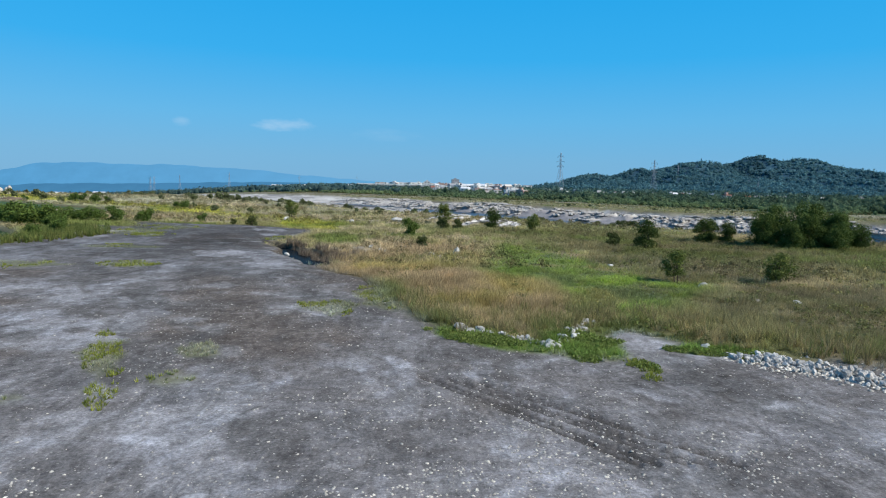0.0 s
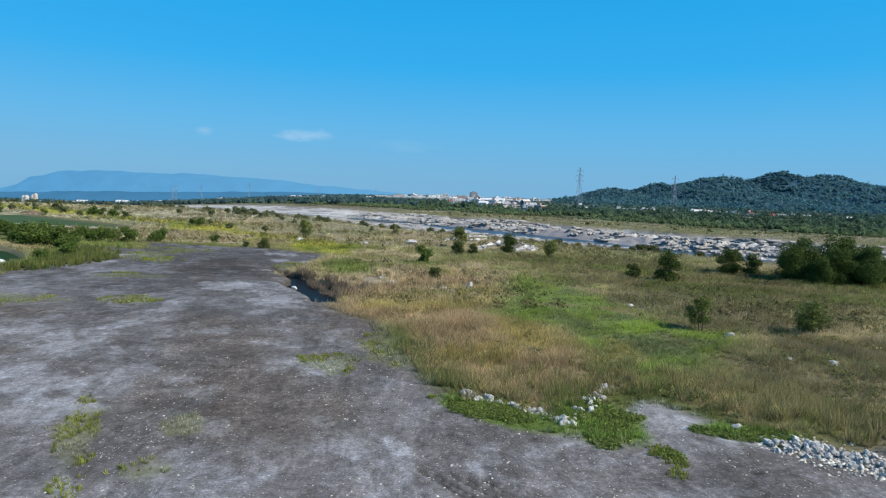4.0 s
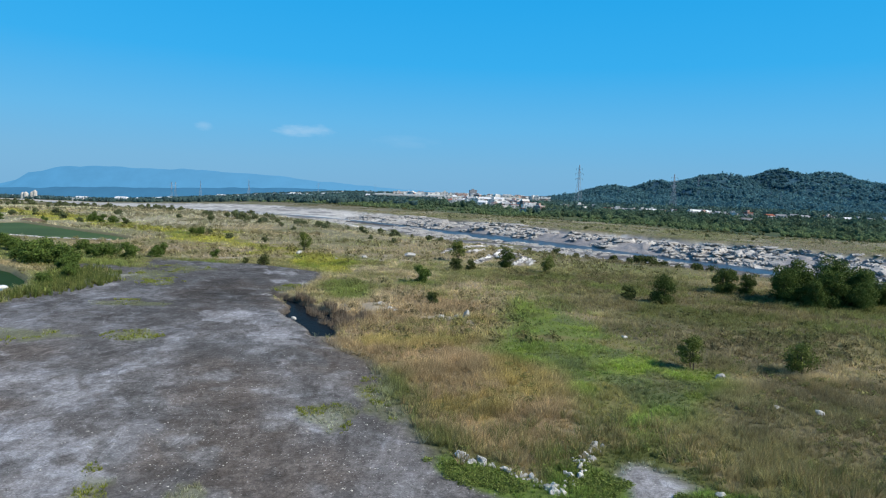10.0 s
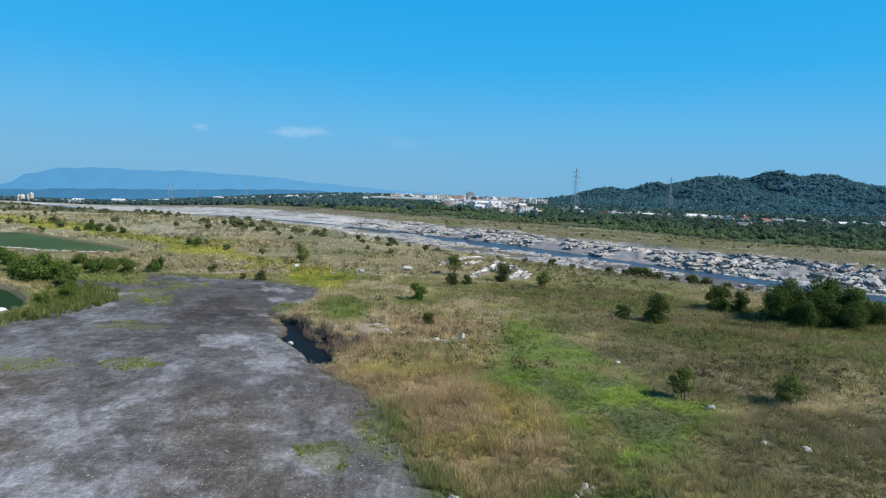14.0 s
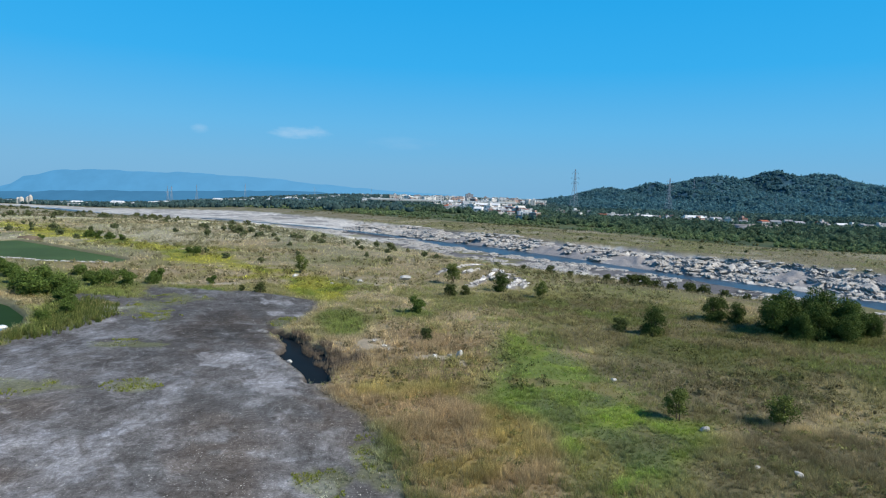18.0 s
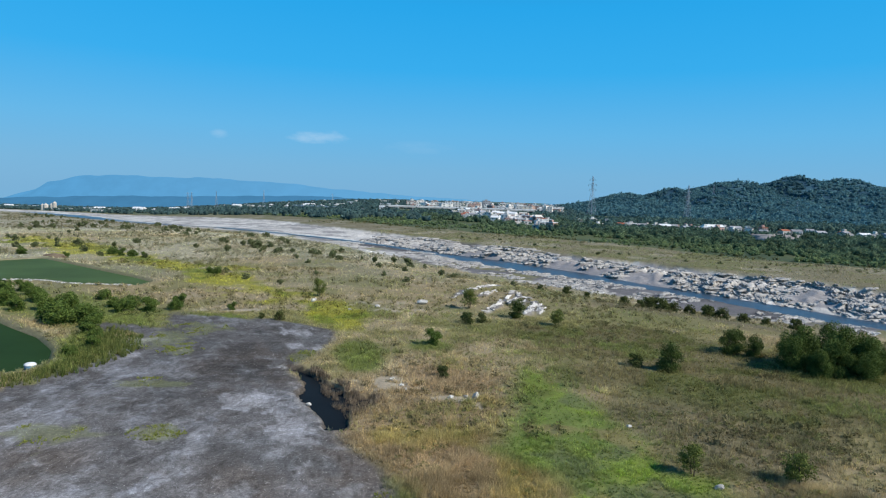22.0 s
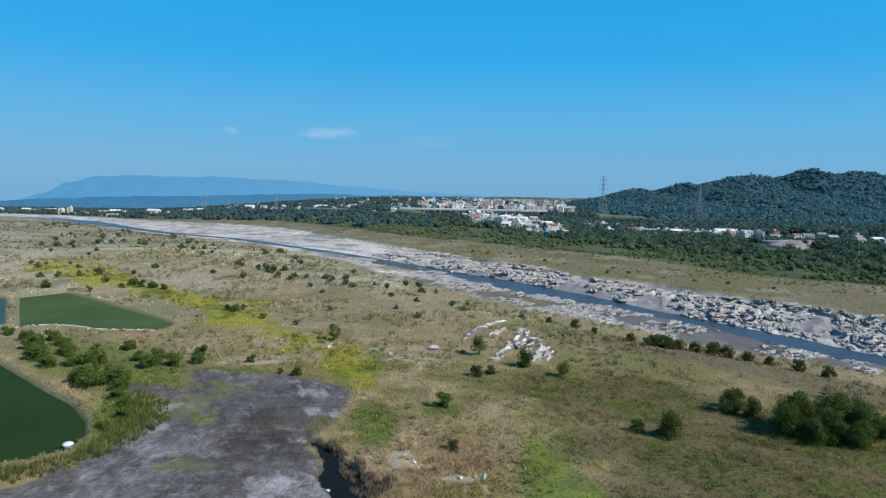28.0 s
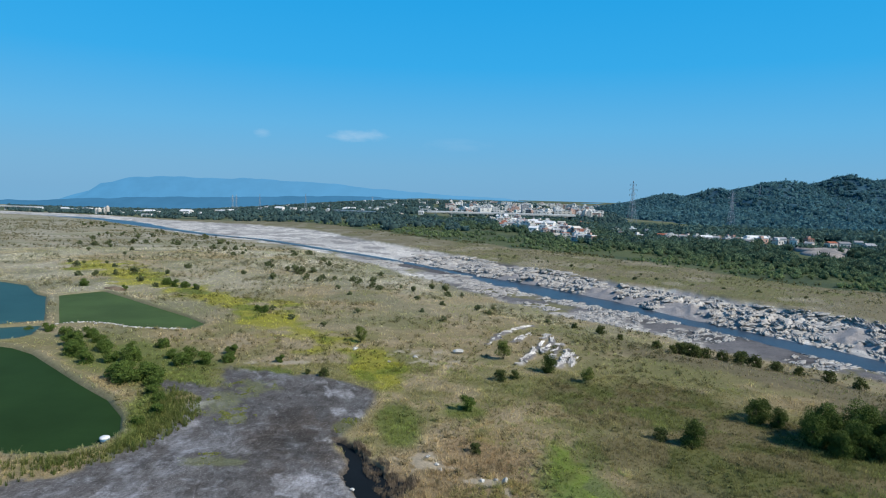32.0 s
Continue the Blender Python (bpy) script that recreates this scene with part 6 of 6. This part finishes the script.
def house(x, y, z, w, d, h, mat, roof, turn, label, floors=2, gable=False, name="house", category="house", bays=3):
    """Walls, a parapet or gable roof, and a row of windows on each floor that faces the river."""
    ob = new(name)
    ob.matrix_basis = pose(x, y, z, 0, 0, turn)
    bm = bmesh.new()
    box(bm, (-w / 2, -d / 2, -2.0), (w / 2, d / 2, h), 0.08)
    part("wall", bm_mesh("wall", bm, mat), ob)
    bm = bmesh.new()
    if gable:
        vs = [bm.verts.new(p) for p in ((-w / 2 - .3, -d / 2 - .3, h), (w / 2 + .3, -d / 2 - .3, h), (w / 2 + .3, d / 2 + .3, h), (-w / 2 - .3, d / 2 + .3, h),
                                        (-w / 2 - .3, 0, h + d * 0.22), (w / 2 + .3, 0, h + d * 0.22))]
        for f in ((0, 1, 5, 4), (2, 3, 4, 5), (0, 4, 3), (1, 2, 5), (3, 2, 1, 0)):
            bm.faces.new([vs[i] for i in f])
    else:
        box(bm, (-w / 2 - .15, -d / 2 - .15, h), (w / 2 + .15, d / 2 + .15, h + 0.35))
    top = part("roof", bm_mesh("roof", bm, roof), ob)
    if not gable and w < 14:
        bm = bmesh.new()
        box(bm, (-w * 0.2, -d * 0.1, h + 0.35), (w * 0.15, d * 0.35, h + 2.2))
        part("roof_hut", bm_mesh("roof_hut", bm, mat), top)
    fh = h / floors
    bm = bmesh.new()
    ww, wh = w / bays * 0.34, fh * 0.38
    box(bm, (-ww / 2, -0.08, -wh / 2), (ww / 2, 0.08, wh / 2), 0.03)
    me = bm_mesh("window", bm, m_glass)
    for f in range(floors):
        for b in range(bays):
            part("window", me, ob, "", Matrix.Translation((-w / 2 + (b + 0.5) * w / bays, -d / 2 - 0.03, f * fh + fh * 0.55)))
    return tagged(ob, label, category)


r = np.random.default_rng(90)
WALLS = [m_plaster, m_plaster, m_plaster, m_plaster, m_cream, m_pink]
ROOFS = [m_sheet, m_greyroof, m_plaster, m_redroof, m_cream]
WL = ["white", "white", "white", "white", "cream", "pale pink"]
# the near quarter of the town
for i in range(210):
    k = r.random() ** 0.85
    y = 41400 / (48 + 25 * k + r.normal() * 3.6)
    x = (-0.018 + 0.143 * k + r.normal() * 0.005) * y
    w, c = 4.5 + 4.5 * r.random(), int(r.integers(0, 6))
    fl = 1 + int(r.random() < 0.6) + int(r.random() < 0.15)
    house(x, y, at_ground(x, y), w, 6 + 3 * r.random(), fl * 3.0, WALLS[c], ROOFS[(0, 2, 0, 2, 1, 4, 3)[int(r.integers(0, 7))]], r.normal() * 14, WL[c] + " plastered town house among trees", fl, r.random() < 0.3, bays=2)
# the farther town behind the viaduct
for i in range(230):
    k = r.random()
    y = 1120 + 1300 * k ** 1.6
    x = (-0.09 + 0.235 * r.random()) * y
    w, c = (7 + 12 * r.random() ** 2) * (0.7 + y / 2600), int(r.integers(0, 6))
    fl = int(r.integers(2, 5))
    house(x, y, at_ground(x, y), w, 10, fl * 3.1, WALLS[c], ROOFS[int(r.integers(0, 3))], r.normal() * 15, WL[c] + " town block in the hazy distance", fl, False, "town_block", "building", bays=2)
house(34, 1160, at_ground(34, 1160), 13, 12, 20, m_greyroof, m_greyroof, 5, "tall grey apartment block in the town", 6, False, "apartment_block", "building", 3)
house(-16, 1080, at_ground(-16, 1080), 10, 10, 15, m_plaster, m_plaster, 0, "white apartment block in the town", 4, False, "apartment_block", "building", 2)
# houses at the hill's foot: x, y, width, depth, height, wall, roof, gable
for x, y, w, d, h, wall, roof, gable, label in (
        (222, 581, 26, 12, 5.5, m_sheet, m_sheet, True, "long white sheet-roofed barn at the hill foot"), (176, 571, 14, 9, 5.5, m_plaster, m_sheet, True, "white gabled shed among dark trees"),
        (147, 573, 14, 8, 6, m_plaster, m_plaster, False, "white flat-roofed house among trees"), (158, 578, 10, 8, 5, m_cream, m_greyroof, True, "low cream house among trees"),
        (112, 640, 16, 9, 7, m_plaster, m_sheet, False, "white two-storey house below the hill"), (126, 640, 11, 9, 8, m_plaster, m_plaster, False, "white house below the hill"),
        (135, 637, 10, 8, 5, m_sheet, m_sheet, True, "white low shed below the hill"), (148, 640, 7, 7, 4, m_cream, m_sheet, True, "small cream house below the hill"),
        (243, 583, 14, 9, 5, m_plaster, m_greyroof, True, "white gabled house at the hill foot"), (253, 580, 10, 9, 5, m_cream, m_greyroof, False, "cream house at the hill foot"),
        (262, 570, 8, 8, 7, m_pink, m_redroof, False, "pink house at the hill foot"), (278, 545, 12, 9, 5, m_plaster, m_greyroof, True, "white shed beside the quarry yard"),
        (290, 530, 10, 9, 5, m_greyroof, m_greyroof, True, "grey shed beside the quarry yard"), (302, 520, 9, 8, 6, m_cream, m_redroof, True, "cream house with red roof"),
        (316, 515, 12, 9, 5, m_plaster, m_sheet, True, "white house under the wooded hill"), (330, 505, 9, 8, 5, m_plaster, m_greyroof, True, "white house under the wooded hill"),
        (92, 790, 8, 8, 7, m_pink, m_redroof, True, "pink house on the hill's shoulder"), (102, 792, 7, 7, 5, m_plaster, m_redroof, True, "white house on the hill's shoulder"),
        (55, 820, 10, 9, 7, m_plaster, m_plaster, False, "white house at the town's edge"), (62, 690, 12, 9, 5, m_pink, m_redroof, True, "red-roofed house at the town's edge")):
    house(x, y, max(at_ground(x, y), hz_at(x, max(y, 690)) if y > 690 else -9), w * 0.68, d * 0.8, h * 0.8 + 0.6, wall, roof, r.normal() * 6, label, 1 if h < 6 else 2, gable)
# small houses strewn among the trees at the hill's foot
for i in range(44):
    x = 100 + 290 * r.random()
    y = float(np.interp(x, [100, 160, 230, 300, 390], [640, 588, 575, 535, 505])) + r.normal() * 16
    c = int(r.integers(0, 6))
    house(x, y, at_ground(x, y), 4 + 5 * r.random(), 6, 3.2 + 2.6 * r.random(), WALLS[c], ROOFS[(0, 1, 1, 2, 3, 1)[int(r.integers(0, 6))]], r.normal() * 20, "small " + WL[c] + " house half hidden by trees", 1, r.random() < 0.5, bays=2)
# white sheds and works scattered over the valley
for i, (px, py, w, h) in enumerate(FARSHEDS):
    house(px, py, at_ground(px, py), w * 0.6, w * 0.4, h * 0.55, m_sheet if i % 3 else m_plaster, m_sheet, r.normal() * 8, "white industrial shed far up the valley", 1, i % 2 == 0, "industrial_shed", "shed", 3)

for i in range(80):
    y = 1250 + 1900 * r.random() ** 1.3
    x = max(float(np.interp(y, WOOD_Y, WOOD_X)), -0.8 * y) + 60 + (0.75 * y + 100) * r.random()
    if x > 150 or (x > -150 and y < 1500):
        continue
    house(x, y, at_ground(x, y), 8 + 18 * r.random() ** 2, 10, 4 + 4 * r.random(), m_plaster if i % 2 else m_sheet, m_sheet, r.normal() * 10, "small white building in the hazy valley", 1, False, "valley_house", "house", 1)

# silos of the far gravel works
sil = new("silo_group")
sil.location = (SILO[0], SILO[1], at_ground(*SILO))
tagged(sil, "cluster of tall pale concrete silos with a low shed", "silo")
for dx, rr_, h in ((-14, 5.5, 15), (1, 4.5, 16), (8, 4.5, 20), (-22, 4, 14)):
    bm = bmesh.new()
    bmesh.ops.create_cone(bm, cap_ends=True, segments=20, radius1=rr_, radius2=rr_, depth=h, matrix=Matrix.Translation((dx, 0, h / 2 - 2)))
    bmesh.ops.create_cone(bm, cap_ends=True, segments=20, radius1=rr_ * 1.03, radius2=rr_ * 0.2, depth=4, matrix=Matrix.Translation((dx, 0, h)))
    part("silo", bm_mesh("silo", bm, m_cream), sil)


def viaduct(name, a, b, deck, width, thick, piers, label, ground_z=0.0):
    """A level deck on piers, with a parapet on each side."""
    a, b = Vector(a), Vector(b)
    ob = new(name)
    ob.location = a
    turn = Matrix.Rotation(math.atan2(b.y - a.y, b.x - a.x), 4, "Z")
    n = (b - a).length
    bm = bmesh.new()
    box(bm, (0, -width / 2, deck - thick), (n, width / 2, deck), 0.1)
    part("deck", bm_mesh("deck", bm, m_concrete), ob, "", turn)
    for s in (-1, 1):
        bm = bmesh.new()
        box(bm, (0, s * (width / 2 - 0.2) - 0.15, deck), (n, s * (width / 2 - 0.2) + 0.15, deck + 1.1))
        part("parapet", bm_mesh("parapet", bm, m_sheet), ob, "", turn)
    bm = bmesh.new()
    box(bm, (-1.0, -width * 0.3, -4), (1.0, width * 0.3, deck - thick))
    box(bm, (-1.3, -width * 0.45, deck - thick - 1.2), (1.3, width * 0.45, deck - thick))
    me = bm_mesh("pier", bm, m_concrete)
    for i in range(piers):
        part("pier", me, ob, "", turn @ Matrix.Translation((n * (i + 0.5) / piers, 0, 0)))
    return tagged(ob, label, "bridge")


for args in VIADUCTS:
    viaduct(*args)

# quarry yard of bare earth at the hill's foot
bm = bmesh.new()
for (ax, ay, bx, by, h) in ((214, 452, 238, 486, 3.5), (230, 470, 262, 515, 4.5), (222, 487, 240, 515, 5.5)):
    bmesh.ops.create_icosphere(bm, subdivisions=3, radius=1, matrix=Matrix.Translation(((ax + bx) / 2, (ay + by) / 2, -1.0)) @ Matrix.Diagonal(((bx - ax) / 1.7, (by - ay) / 1.7, h, 1)))
for v in bm.verts:
    v.co.z = min(v.co.z, 3.0 + noise.noise(v.co * 0.05)) + (noise.noise(v.co * 0.16) * 1.8 + noise.noise(v.co * 0.5) * 0.7 if v.co.z > -0.5 else 0)
quarry = new("spoil_heap", bm_mesh("spoil_heap", bm, varied("grey_spoil", [(0.3, (0.22, 0.20, 0.19)), (0.7, (0.36, 0.34, 0.32))], 0.08, 0.95, bumpy=0.3), True))
tagged(quarry, "bare grey spoil heaps of a quarry yard", "spoil heap", kind="stuff")

# covered aerator on the pond's edge
tank = new("pond_tank")
tank.scale = (0.72, 0.72, 0.72)
tank.location = (-56.3, 77.8, max(at_ground(-56.3, 77.8), -0.45))
tagged(tank, "round blue tub under a white cover at the pond edge", "tub")
bm = bmesh.new()
bmesh.ops.create_cone(bm, cap_ends=True, segments=20, radius1=0.85, radius2=0.95, depth=0.8, matrix=Matrix.Translation((0, 0, 0.4)))
part("tub", bm_mesh("tub", bm, m_blue, True), tank)
bm = bmesh.new()
bmesh.ops.create_icosphere(bm, subdivisions=3, radius=1.0)
for v in bm.verts:
    v.co = Vector((v.co.x * 1.02, v.co.y * 1.02, 0.8 + max(v.co.z, -0.12) * 0.45 + 0.06 * noise.noise(v.co * 3)))
part("cover", bm_mesh("cover", bm, m_sheet, True), tank, "crumpled white cover")
# earth mound with a bush at the head of the far pond
m_earth = varied("dry_brown_earth", [(0.3, (0.14, 0.105, 0.07)), (0.7, (0.26, 0.20, 0.145))], 0.6, 0.95, bumpy=0.1)
mound = new("earth_mound", rock_mesh(570, 4.2, 1.6, 1.1, 3, "earth_mound", m_earth, 0.12))
mound.location = (-137, 203.5, at_ground(-137, 203.5, 0.2))
tagged(mound, "low mound of dry brown earth beside a fish pond", "mound")
plant("shrub", T_LUSH[0], -133.5, 204.5, 0.75, "dark bush growing on an earth mound", "shrub", 0.4)
# low stone retaining edge along the far pond
kerb = new("pond_wall")
kerb.location = (-102, 148, at_ground(-102, 146.5))
tagged(kerb, "low pale stone edging along the fish pond", "wall")
for i in range(120):
    k = r.random()
    x = -117 + 36 * k
    y = np.interp(x, [-117, -110, -104, -96, -88, -81], [147.4, 150.8, 150.8, 147.4, 147.6, 148.2]) + r.normal() * 0.35
    s = 0.35 + 0.6 * r.random() ** 2
    part("stone", BOULDERS[i % 4], kerb, "", Matrix.LocRotScale(Vector((x, y, at_ground(x, y, 0.05))) - kerb.location, Euler((0, 0, r.random() * 6.28)), (s * 1.3, s, s * 0.7)))
